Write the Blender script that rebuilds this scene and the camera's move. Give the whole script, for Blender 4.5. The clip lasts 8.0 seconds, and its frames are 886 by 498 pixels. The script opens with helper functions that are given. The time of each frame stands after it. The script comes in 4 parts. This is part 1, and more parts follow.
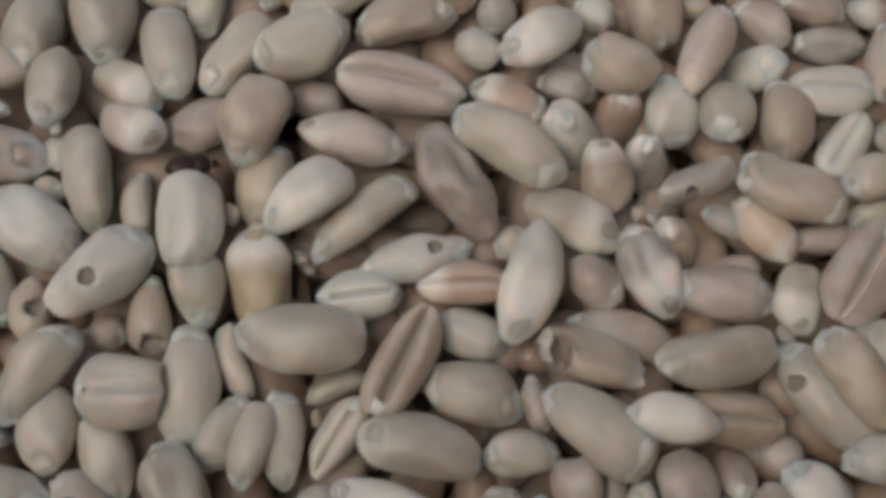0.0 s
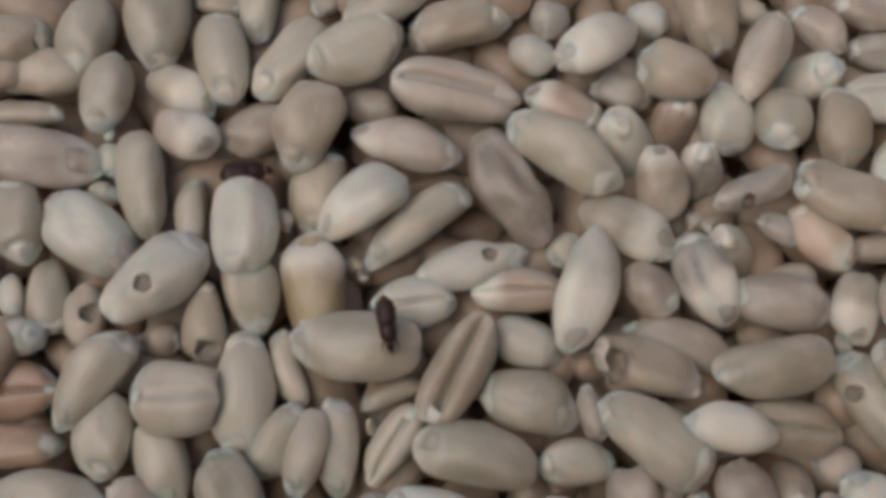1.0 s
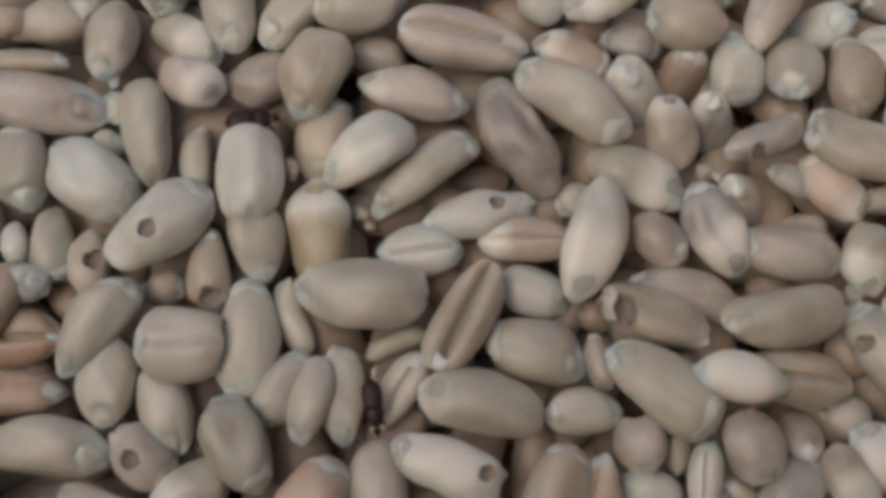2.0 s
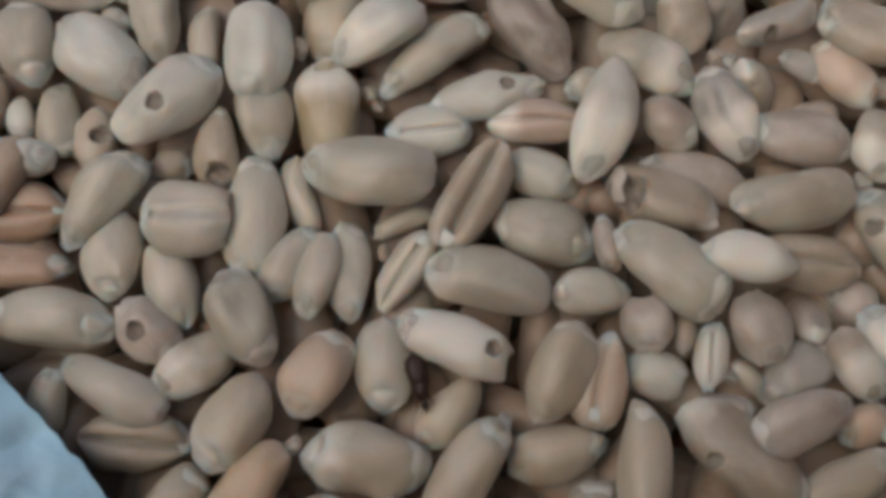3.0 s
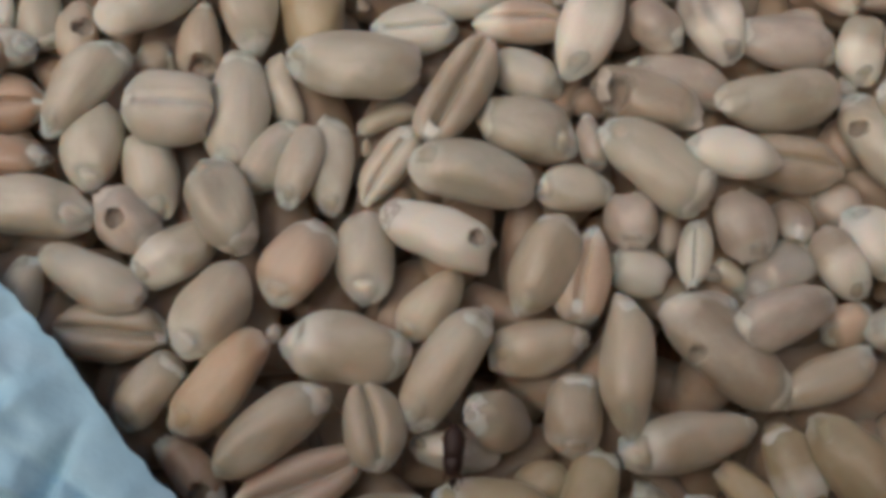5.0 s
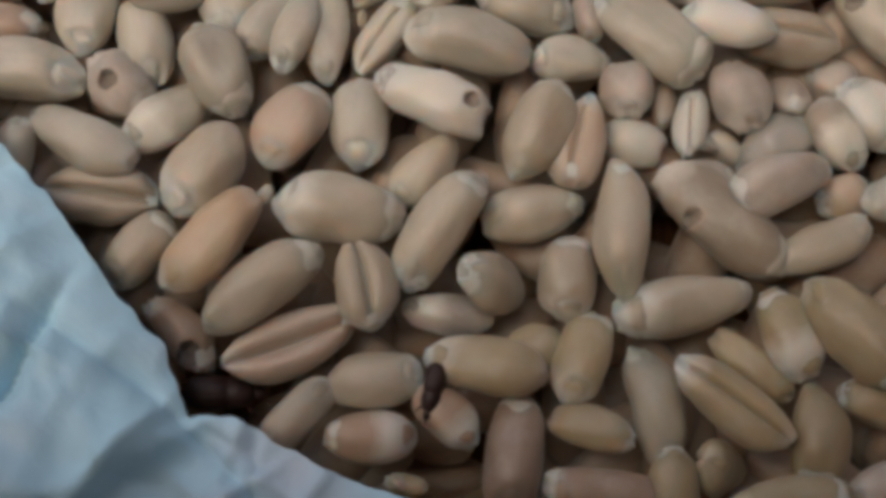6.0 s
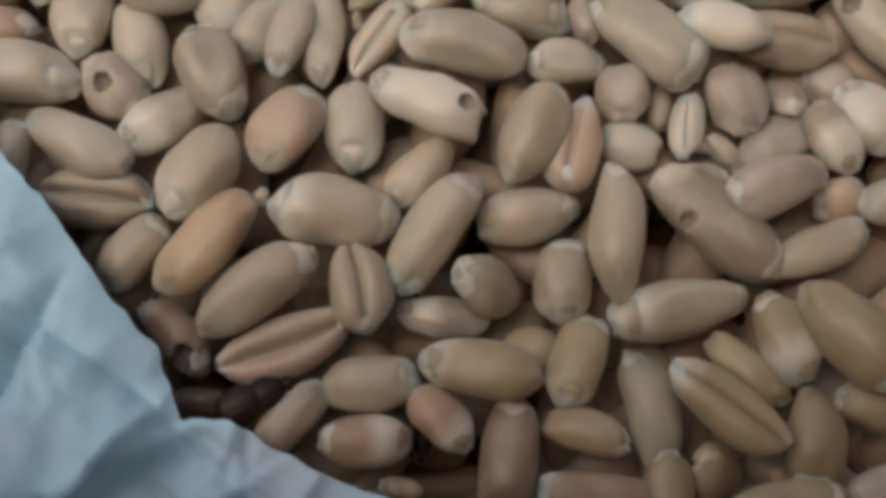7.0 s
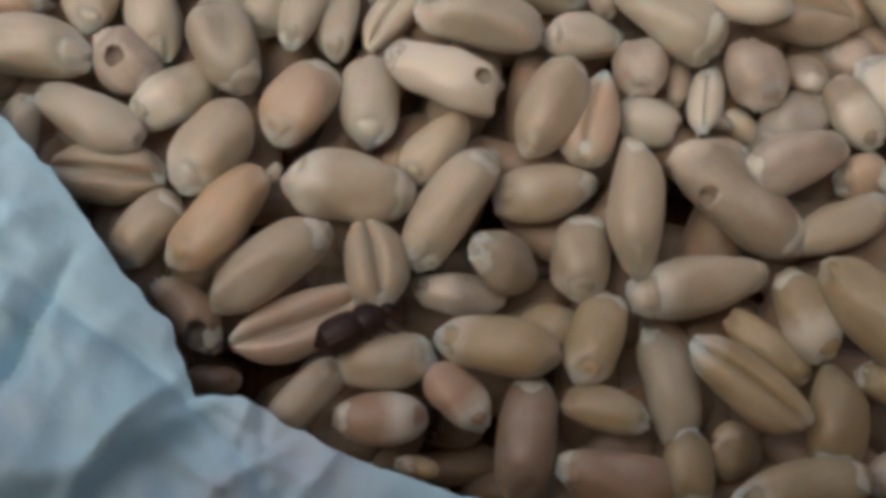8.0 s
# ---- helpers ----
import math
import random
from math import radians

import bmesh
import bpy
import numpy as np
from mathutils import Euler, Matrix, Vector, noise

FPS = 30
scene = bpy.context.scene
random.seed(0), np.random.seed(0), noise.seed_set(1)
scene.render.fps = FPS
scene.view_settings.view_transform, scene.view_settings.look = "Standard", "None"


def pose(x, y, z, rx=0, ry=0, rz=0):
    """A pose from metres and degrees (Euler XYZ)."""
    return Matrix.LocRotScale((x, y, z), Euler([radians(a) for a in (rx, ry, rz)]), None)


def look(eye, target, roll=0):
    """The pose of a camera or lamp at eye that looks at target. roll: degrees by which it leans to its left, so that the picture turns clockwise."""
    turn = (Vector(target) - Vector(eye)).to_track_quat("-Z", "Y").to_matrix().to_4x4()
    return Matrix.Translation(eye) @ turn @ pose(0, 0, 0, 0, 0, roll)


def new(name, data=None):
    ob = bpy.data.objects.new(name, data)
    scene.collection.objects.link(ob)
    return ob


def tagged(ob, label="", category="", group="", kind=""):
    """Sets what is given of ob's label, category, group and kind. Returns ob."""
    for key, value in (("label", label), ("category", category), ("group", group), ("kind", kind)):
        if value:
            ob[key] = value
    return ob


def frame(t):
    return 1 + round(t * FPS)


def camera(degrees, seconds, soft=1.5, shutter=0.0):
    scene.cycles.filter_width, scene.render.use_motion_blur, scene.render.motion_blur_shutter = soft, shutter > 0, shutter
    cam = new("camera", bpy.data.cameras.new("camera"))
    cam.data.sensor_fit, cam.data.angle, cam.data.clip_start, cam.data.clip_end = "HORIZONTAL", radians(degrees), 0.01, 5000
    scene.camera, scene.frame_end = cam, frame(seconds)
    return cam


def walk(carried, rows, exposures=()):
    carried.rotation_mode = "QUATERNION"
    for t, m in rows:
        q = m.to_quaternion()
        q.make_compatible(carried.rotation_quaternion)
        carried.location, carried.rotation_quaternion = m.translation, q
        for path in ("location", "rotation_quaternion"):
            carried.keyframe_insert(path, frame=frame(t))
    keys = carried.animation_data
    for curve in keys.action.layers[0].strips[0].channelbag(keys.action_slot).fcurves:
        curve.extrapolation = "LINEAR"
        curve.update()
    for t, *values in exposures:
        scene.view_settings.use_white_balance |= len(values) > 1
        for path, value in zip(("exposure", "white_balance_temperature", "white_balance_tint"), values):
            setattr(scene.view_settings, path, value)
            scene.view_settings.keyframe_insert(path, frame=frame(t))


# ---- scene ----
MM = 0.001


def mm(x, y, z, rx=0, ry=0, rz=0):
    return pose(x * MM, y * MM, z * MM, rx, ry, rz)


# ---- camera: held by hand over the grain, drifting towards the paper ----
cam = camera(40.0, 8.0, soft=4.7, shutter=0.0)
PATH = [
    (0.0, 0.122, -16.159, 63.176, 14.41, 0.04, 0.01),
    (0.5, -1.228, -15.609, 63.727, 14.64, 0.67, 0.13),
    (1.0, -1.898, -15.537, 63.115, 14.24, 0.77, 0.39),
    (1.2, -2.367, -15.936, 62.643, 14.24, 0.69, 0.53),
    (2.3, -1.816, -18.623, 61.924, 14.09, 1.03, 0.94),
    (2.5, -2.288, -19.261, 61.736, 14.23, 0.86, 1.12),
    (2.7, -1.628, -20.642, 60.923, 14.03, 1.25, 1.39),
    (3.0, -2.339, -22.774, 60.485, 13.01, 0.70, 1.60),
    (3.5, -1.867, -22.724, 60.964, 12.93, 0.67, 1.52),
    (4.0, -1.230, -25.219, 60.470, 12.11, 0.40, 1.77),
    (4.1, -1.293, -25.742, 60.210, 12.08, 0.38, 1.88),
    (4.2, -1.881, -26.158, 60.242, 12.43, 0.23, 1.89),
    (5.3, -2.482, -33.236, 57.190, 16.68, -0.69, 2.40),
    (5.5, -1.927, -37.004, 56.242, 18.50, -0.55, 2.68),
    (5.7, -1.476, -38.871, 55.470, 17.87, -0.72, 3.07),
    (6.0, -1.982, -37.118, 55.977, 15.82, -0.90, 2.70),
    (6.5, -1.308, -36.612, 56.092, 16.01, -0.69, 2.63),
    (7.0, -1.577, -37.093, 55.833, 15.99, -0.76, 2.79),
    (7.5, -1.724, -37.995, 54.811, 15.85, -0.81, 2.66),
    (8.0, -2.218, -37.734, 54.862, 15.71, -0.69, 2.85),
]
EXPOSURES = [(0.0, -0.27, 6600, 12), (1.0, -0.27, 6600, 12), (2.5, -0.27, 6650, 12), (4.0, -0.13, 6780, 12), (5.5, -0.05, 7150, 14), (7.5, -0.02, 7450, 15), (8.0, -0.02, 7450, 15)]
walk(cam, [(t, mm(x, y, z, rx, ry, rz)) for t, x, y, z, rx, ry, rz in PATH], EXPOSURES)

# ---- daylight: a wide soft sun from the window side and the sky ----
SUN_ELEVATION, SUN_AZIMUTH = 66.0, 112.0   # degrees; azimuth from +y towards -x
world = bpy.data.worlds.new("sky")
scene.world = world
world.use_nodes = True
wn = world.node_tree.nodes
sky = wn.new("ShaderNodeTexSky")
sky.sky_type, sky.sun_disc = "NISHITA", False
sky.sun_elevation, sky.sun_rotation = radians(SUN_ELEVATION), radians(-SUN_AZIMUTH)
sky.air_density, sky.dust_density, sky.ozone_density = 1.0, 5.0, 1.0
wn["Background"].inputs["Strength"].default_value = 0.15
world.node_tree.links.new(sky.outputs["Color"], wn["Background"].inputs["Color"])
sun = new("sun", bpy.data.lights.new("sun", "SUN"))
sun.data.energy, sun.data.angle, sun.data.color = 0.62, radians(40), (1.0, 0.97, 0.935)
az, el = radians(SUN_AZIMUTH), radians(SUN_ELEVATION)
sun.matrix_world = look((-math.sin(az) * math.cos(el), math.cos(az) * math.cos(el), math.sin(el)), (0, 0, 0))


# ---- materials ----
def shader(name, rough=0.5):
    m = bpy.data.materials.new(name)
    m.use_nodes = True
    bsdf = m.node_tree.nodes["Principled BSDF"]
    bsdf.inputs["Roughness"].default_value = rough
    return m, m.node_tree.nodes, m.node_tree.links, bsdf


def noise_node(n, l, coord, scale, stretch=(1, 1, 1), detail=4.0, rough=0.6):
    mp = n.new("ShaderNodeMapping")
    mp.inputs["Scale"].default_value = stretch
    tx = n.new("ShaderNodeTexNoise")
    tx.inputs["Scale"].default_value = scale
    tx.inputs["Detail"].default_value = detail
    tx.inputs["Roughness"].default_value = rough
    l.new(coord, mp.inputs["Vector"])
    l.new(mp.outputs["Vector"], tx.inputs["Vector"])
    return tx.outputs["Fac"]


def ramp(n, l, fac, stops):
    r = n.new("ShaderNodeValToRGB")
    while len(r.color_ramp.elements) < len(stops):
        r.color_ramp.elements.new(0.5)
    for e, (p, c) in zip(r.color_ramp.elements, stops):
        e.position, e.color = p, (*c, 1)
    l.new(fac, r.inputs["Fac"])
    return r.outputs["Color"]


def mixed(n, l, kind, fac, a, b):
    x = n.new("ShaderNodeMixRGB")
    x.blend_type = kind
    if isinstance(fac, float):
        x.inputs["Fac"].default_value = fac
    else:
        l.new(fac, x.inputs["Fac"])
    for s, v in (("Color1", a), ("Color2", b)):
        if isinstance(v, tuple):
            x.inputs[s].default_value = (*v, 1)
        else:
            l.new(v, x.inputs[s])
    return x.outputs["Color"]


def bran(name, low, high, dust=0.35, rough=0.40, per_island=False, mealy=0.9, depth=0.00115):
    """Seed coat: long faint streaks, blotches, a chalky bloom of flour and a fine wrinkled relief."""
    m, n, l, bsdf = shader(name, rough)
    co = n.new("ShaderNodeTexCoord").outputs["Object"]
    own = n.new("ShaderNodeSeparateColor")
    l.new(n.new("ShaderNodeObjectInfo").outputs["Color"], own.inputs[0])
    if per_island:
        rnd = n.new("ShaderNodeNewGeometry").outputs["Random Per Island"]
    elif mealy:
        # a kernel and its parts share one tone, kept in the object colour
        rnd = own.outputs["Green"]
    else:
        rnd = n.new("ShaderNodeObjectInfo").outputs["Random"]
    shift = n.new("ShaderNodeVectorMath")
    shift.operation = "MULTIPLY_ADD"
    shift.inputs[1].default_value = (1, 1, 1)
    l.new(co, shift.inputs[0])
    jig = n.new("ShaderNodeCombineXYZ")
    for s in "XYZ":
        l.new(rnd, jig.inputs[s])
    l.new(jig.outputs["Vector"], shift.inputs[2])
    co = shift.outputs["Vector"]
    streak = noise_node(n, l, co, 900, (0.16, 1, 1), 3.0)
    blotch = noise_node(n, l, co, 330, (0.7, 1, 1), 3.0)
    col = ramp(n, l, blotch, [(0.3, low), (0.68, high)])
    col = mixed(n, l, "MULTIPLY", 0.32, col, ramp(n, l, streak, [(0.32, (0.66, 0.62, 0.58)), (0.66, (1, 1, 1))]))
    tone = ramp(n, l, rnd, [(0.0, (0.88, 0.86, 0.84)), (0.5, (1.0, 0.99, 0.98)), (1.0, (1.08, 1.07, 1.06))])
    col = mixed(n, l, "MULTIPLY", 1.0, col, tone)
    flour = ramp(n, l, noise_node(n, l, co, 520, (0.8, 1, 1), 6.0, 0.7), [(0.5, (0, 0, 0)), (0.7, (dust, dust, dust))])
    col = mixed(n, l, "MIX", flour, col, (0.60, 0.565, 0.50))
    if mealy:
        # mealy white ends, their reach differs from kernel to kernel
        gen = n.new("ShaderNodeSeparateXYZ")
        l.new(n.new("ShaderNodeTexCoord").outputs["Generated"], gen.inputs[0])
        wob = n.new("ShaderNodeMath")
        wob.operation = "MULTIPLY_ADD"
        wob.inputs[1].default_value = 0.30
        l.new(noise_node(n, l, co, 480, (1, 1, 1), 3.0), wob.inputs[0])
        l.new(gen.outputs["X"], wob.inputs[2])
        reach = n.new("ShaderNodeMath")
        reach.operation = "ADD"
        reach.inputs[1].default_value = 0.22
        l.new(own.outputs["Red"], reach.inputs[0])
        gap = n.new("ShaderNodeMath")
        gap.operation = "SUBTRACT"
        l.new(reach.outputs["Value"], gap.inputs[0])
        l.new(wob.outputs["Value"], gap.inputs[1])
        tip = ramp(n, l, gap.outputs["Value"], [(0.0, (0, 0, 0)), (0.19, (mealy, mealy, mealy))])
        col = mixed(n, l, "MIX", tip, col, (0.68, 0.655, 0.57))
        brush = ramp(n, l, gen.outputs["X"], [(0.86, (0, 0, 0)), (1.0, (0.6, 0.6, 0.6))])
        col = mixed(n, l, "MIX", brush, col, (0.58, 0.53, 0.48))
    l.new(col, bsdf.inputs["Base Color"])
    bsdf.inputs["Subsurface Weight"].default_value = 0.95 if depth > 0.0005 else 0.0
    bsdf.inputs["Subsurface Radius"].default_value = (1.0, 0.60, 0.42)
    bsdf.inputs["Subsurface Scale"].default_value = depth
    fine = noise_node(n, l, co, 2600, (0.35, 1, 1), 4.0, 0.65)
    wr = noise_node(n, l, co, 700, (0.3, 1, 1), 3.0)
    both = n.new("ShaderNodeMath")
    both.operation = "MULTIPLY_ADD"
    both.inputs[1].default_value = 0.5
    l.new(fine, both.inputs[0])
    l.new(wr, both.inputs[2])
    bump = n.new("ShaderNodeBump")
    bump.inputs["Strength"].default_value = 0.36
    bump.inputs["Distance"].default_value = 0.00028
    l.new(both.outputs["Value"], bump.inputs["Height"])
    l.new(bump.outputs["Normal"], bsdf.inputs["Normal"])
    rr = ramp(n, l, blotch, [(0.3, (rough - 0.06,) * 3), (0.7, (rough + 0.14,) * 3)])
    l.new(rr, bsdf.inputs["Roughness"])
    bsdf.inputs["Specular IOR Level"].default_value = 0.5
    bsdf.inputs["Coat Weight"].default_value = 0.22
    bsdf.inputs["Coat Roughness"].default_value = 0.34
    bsdf.inputs["Sheen Weight"].default_value = 0.12
    bsdf.inputs["Sheen Tint"].default_value = (1.0, 0.92, 0.8, 1)
    bsdf.inputs["Sheen Roughness"].default_value = 0.4
    return m


BRAN = {
    "cream": bran("bran_cream", (0.387, 0.360, 0.282), (0.486, 0.475, 0.390)),
    "straw": bran("bran_straw", (0.430, 0.382, 0.283), (0.535, 0.486, 0.382), 0.25),
    "tan": bran("bran_tan", (0.355, 0.305, 0.230), (0.447, 0.406, 0.322)),
    "pink": bran("bran_pinkish", (0.371, 0.322, 0.266), (0.463, 0.425, 0.366), 0.45),
    "peach": bran("bran_peach", (0.52, 0.41, 0.305), (0.60, 0.50, 0.39), 0.15),
    "amber": bran("bran_amber", (0.50, 0.37, 0.235), (0.58, 0.46, 0.32), 0.2),
    "russet": bran("bran_russet", (0.36, 0.25, 0.17), (0.46, 0.345, 0.25), 0.3),
    "rosy": bran("bran_rosy", (0.40, 0.318, 0.245), (0.49, 0.41, 0.33), 0.25),
    "brown": bran("bran_brown", (0.26, 0.193, 0.14), (0.375, 0.288, 0.22), 0.25),
    "grey": bran("bran_grey", (0.315, 0.297, 0.259), (0.452, 0.446, 0.396), 0.5),
    "dusk": bran("bran_dusky", (0.26, 0.228, 0.19), (0.395, 0.355, 0.30), 0.4),
    # honey tone, darkened and warmed: the near end's shade is in the colour
    "honey_shade": bran("bran_honey_shade", (0.355, 0.292, 0.178), (0.455, 0.388, 0.250), 0.2),
    "ivory": bran("bran_ivory", (0.45, 0.425, 0.345), (0.56, 0.54, 0.455), 0.5),
    "chalk": bran("bran_chalky", (0.475, 0.48, 0.41), (0.58, 0.59, 0.525), 0.6),
}
GERM = bran("germ_pale", (0.430, 0.390, 0.325), (0.575, 0.540, 0.470), 0.6, 0.6, False, 0.0, 0.0004)
# under-kernels darker and browner than the top ones: gap shade in their colour
HEAP_SHADED = bran("bran_heap_shaded", (0.33, 0.255, 0.19), (0.44, 0.36, 0.275), 0.3, 0.5, True, 0.0)
BORE = bran("chewed_bore", (0.22, 0.185, 0.15), (0.33, 0.29, 0.24), 0.1, 0.9, False, 0.0)
FLOUR = bran("broken_endosperm", (0.444, 0.394, 0.304), (0.592, 0.552, 0.451), 0.6, 0.8, False, 0.0)


def chitin(name, base, rough):
    m, n, l, bsdf = shader(name, rough)
    co = n.new("ShaderNodeTexCoord").outputs["Object"]
    l.new(ramp(n, l, noise_node(n, l, co, 2500), [(0.35, tuple(c * 0.7 for c in base)), (0.7, tuple(c * 1.4 for c in base))]), bsdf.inputs["Base Color"])
    bump = n.new("ShaderNodeBump")
    bsdf.inputs["Specular IOR Level"].default_value = 0.3
    bump.inputs["Strength"].default_value, bump.inputs["Distance"].default_value = 0.4, 0.00008
    l.new(noise_node(n, l, co, 9000, (0.5, 1, 1)), bump.inputs["Height"])
    l.new(bump.outputs["Normal"], bsdf.inputs["Normal"])
    return m


ELYTRA = chitin("chitin_dark_brown", (0.034, 0.017, 0.013), 0.4)
SHIELD = chitin("chitin_blackish", (0.030, 0.016, 0.013), 0.4)
LIMB = chitin("chitin_reddish", (0.07, 0.03, 0.02), 0.4)


def paper_material():
    m, n, l, bsdf = shader("bluish_paper", 0.55)
    co = n.new("ShaderNodeTexCoord").outputs["Object"]
    fibre = noise_node(n, l, co, 420, (1, 1, 1), 6.0, 0.65)
    # lilac and cyan patches: the facets' differing light put into the paper's colour
    facet_tint = noise_node(n, l, co, 70, (1, 1, 1), 3.0)
    col = ramp(n, l, facet_tint, [(0.30, (0.50, 0.60, 0.69)), (0.45, (0.42, 0.69, 0.81)), (0.7, (0.50, 0.80, 0.91))])
    col = mixed(n, l, "MULTIPLY", 0.35, col, ramp(n, l, fibre, [(0.3, (0.75, 0.76, 0.78)), (0.65, (1, 1, 1))]))
    l.new(col, bsdf.inputs["Base Color"])
    bump = n.new("ShaderNodeBump")
    bump.inputs["Strength"].default_value, bump.inputs["Distance"].default_value = 0.6, 0.0005
    l.new(noise_node(n, l, co, 260, (1, 1, 1), 5.0), bump.inputs["Height"])
    l.new(bump.outputs["Normal"], bsdf.inputs["Normal"])
    return m


PAPER = paper_material()


def cloth_material():
    m, n, l, bsdf = shader("sackcloth", 0.9)
    co = n.new("ShaderNodeTexCoord").outputs["Object"]
    weave = n.new("ShaderNodeTexWave")
    weave.inputs["Scale"].default_value, weave.inputs["Distortion"].default_value = 500, 1.5
    l.new(co, weave.inputs["Vector"])
    # warm brown, so that the added shade wall throws warm light back
    col = ramp(n, l, noise_node(n, l, co, 60), [(0.3, (0.22, 0.105, 0.045)), (0.7, (0.33, 0.175, 0.08))])
    col = mixed(n, l, "MULTIPLY", 0.5, col, ramp(n, l, weave.outputs["Fac"], [(0.2, (0.55, 0.55, 0.55)), (0.8, (1, 1, 1))]))
    l.new(col, bsdf.inputs["Base Color"])
    return m


CLOTH = cloth_material()


# ---- mesh helpers ----
def mesh_of(name, verts, faces, mats, index=None):
    me = bpy.data.meshes.new(name)
    me.from_pydata([tuple(v) for v in verts], [], faces)
    for m in mats:
        me.materials.append(m)
    if index is not None:
        me.polygons.foreach_set("material_index", np.asarray(index, np.int32))
    me.polygons.foreach_set("use_smooth", np.ones(len(me.polygons), bool))
    me.update()
    return me


def part(name, me, parent, m=None, label=""):
    ob = new(name, me)
    ob.parent = parent
    if m is not None:
        ob.matrix_basis = m
    return tagged(ob, label)


def grid_faces(rows, cols, closed=True):
    """Quads of a grid of rows by cols points; closed joins the last column to the first."""
    out = []
    for i in range(rows - 1):
        for j in range(cols if closed else cols - 1):
            k = (j + 1) % cols
            out.append((i * cols + j, i * cols + k, (i + 1) * cols + k, (i + 1) * cols + j))
    return out


# ---- the kernel's form ----
def kernel_point(u, phi, length, width, rs, plump=0.86, crease=1.0):
    """Points of a wheat kernel: u from -1 (germ) to 1 (brush), phi round it, pi/2 on the back. Millimetres."""
    v = u - rs["belly"] * (1 - u * u)
    end = np.where(v < 0, rs["taper"], rs["blunt"])
    r = np.sqrt(np.clip(1 - np.abs(v) ** end, 0, 1)) ** np.where(v < 0, 1.04, 0.94)
    r = r * (1 + 0.055 * u * rs["lean"])
    # a neck behind the germ and one below the brush
    r = r * (1 - rs["neck"] * np.exp(-((u + 0.84) / 0.09) ** 2) - 0.5 * rs["neck"] * np.exp(-((u - 0.88) / 0.08) ** 2))
    c, s = np.cos(phi), np.sin(phi)
    y = width / 2 * r * np.sign(c) * np.abs(c) ** rs["square"]
    h = width / 2 * plump
    z = h * r * np.sign(s) * np.abs(s) ** rs["square"] * np.where(s > 0, 1.0, 0.78)
    # the crease between two cheeks
    line = phi + math.pi / 2 - 2.5 * rs["bend"] * u
    groove = np.exp(-(line / 0.1) ** 2) * np.clip(r * 1.6 - 0.3, 0, 1)
    z = z + crease * (0.17 * groove + 0.06 * max(0.0, crease - 1.3) * np.exp(-(line / 0.3) ** 2) * r - 0.05 * np.exp(-((np.abs(line) - 0.6) / 0.6) ** 2) * r) * h
    x = u * length / 2
    z = z + 0.05 * length * (0.5 - u * u) * rs["arch"]
    y = y + rs["bend"] * length * (0.5 - u * u)
    # hollows, flats and swellings that set kernels apart
    d = 0 * u
    for kx, ky, kz, ph, amp in rs["waves"]:
        d = d + amp * np.sin(kx * x + ky * y + kz * z + ph)
    d = d * rs["rough"]
    # the folds of a shrivelled coat run along it
    w0, w1, w2 = rs["wave"][:3]
    d = d + rs["wrinkle"] * (0.5 - np.abs(np.sin(2.5 * phi + 1.4 * u + w0)) + 0.6 * np.sin(7 * phi - 2.2 * u + w1) * np.sin(3 * u + w2)) * np.clip(1.4 - np.abs(u), 0, 1)
    y, z = y * (1 + d), z * (1 + d)
    x = x * (1 + 0.02 * np.sin(2 * phi + rs["wave"][0]) + 0.015 * np.sin(3 * phi + rs["wave"][1]))
    # the scar round the germ
    q = np.sqrt(((u + 0.77) / 0.2) ** 2 + (np.where(s > 0, math.pi / 2 - np.arctan2(np.abs(s), np.abs(c)), 9.0) / 0.62) ** 2)
    z = z - rs["scar"] * np.exp(-((q - 1) / 0.28) ** 2) * (s > 0)
    # the beak at the germ, tucked under
    g = np.exp(-((u + 0.95) / 0.09) ** 2)
    z = z - 0.04 * length * g * np.clip(s, 0, 1)
    return np.stack([x, y, z], -1)


def character(rng, rough=1.0):
    waves = []
    for _ in range(5):
        waves.append((rng.uniform(-1.2, 1.2), rng.uniform(-2.2, 2.2), rng.uniform(-2.2, 2.2), rng.uniform(0, 6.28), rng.uniform(0.02, 0.045)))
    for _ in range(4):
        waves.append((rng.uniform(-3, 3), rng.uniform(-4, 4), rng.uniform(-4, 4), rng.uniform(0, 6.28), rng.uniform(0.006, 0.014)))
    return {"taper": rng.uniform(1.95, 2.5), "blunt": rng.uniform(2.1, 2.9), "lean": rng.uniform(-0.3, 1.2), "arch": rng.uniform(0.3, 1.2), "neck": rng.uniform(0.0, 0.13),
            "square": rng.uniform(0.86, 1.0), "bend": rng.uniform(-0.03, 0.03), "wave": [rng.uniform(0, 6.28) for _ in range(6)], "waves": waves, "rough": rough, "scar": 0.0, "belly": rng.uniform(-0.12, 0.06), "wrinkle": 0.0}


def turn_x(p, degrees):
    c, s = math.cos(radians(degrees)), math.sin(radians(degrees))
    return np.stack([p[..., 0], p[..., 1] * c - p[..., 2] * s, p[..., 1] * s + p[..., 2] * c], -1)


def flats_of(rng):
    flats = []
    for k in range(3):
        a = rng.uniform(-0.5, math.pi + 0.5)
        flats.append((rng.uniform(-0.35, 0.35), math.cos(a), math.sin(a), rng.uniform(0.82, 0.95)))
    for end in (-1, -1, 1, 1):
        a = rng.uniform(0, 2 * math.pi)
        flats.append((end * rng.uniform(0.55, 0.85), 0.7 * math.cos(a), 0.7 * math.sin(a), rng.uniform(0.85, 0.95)))
    return flats


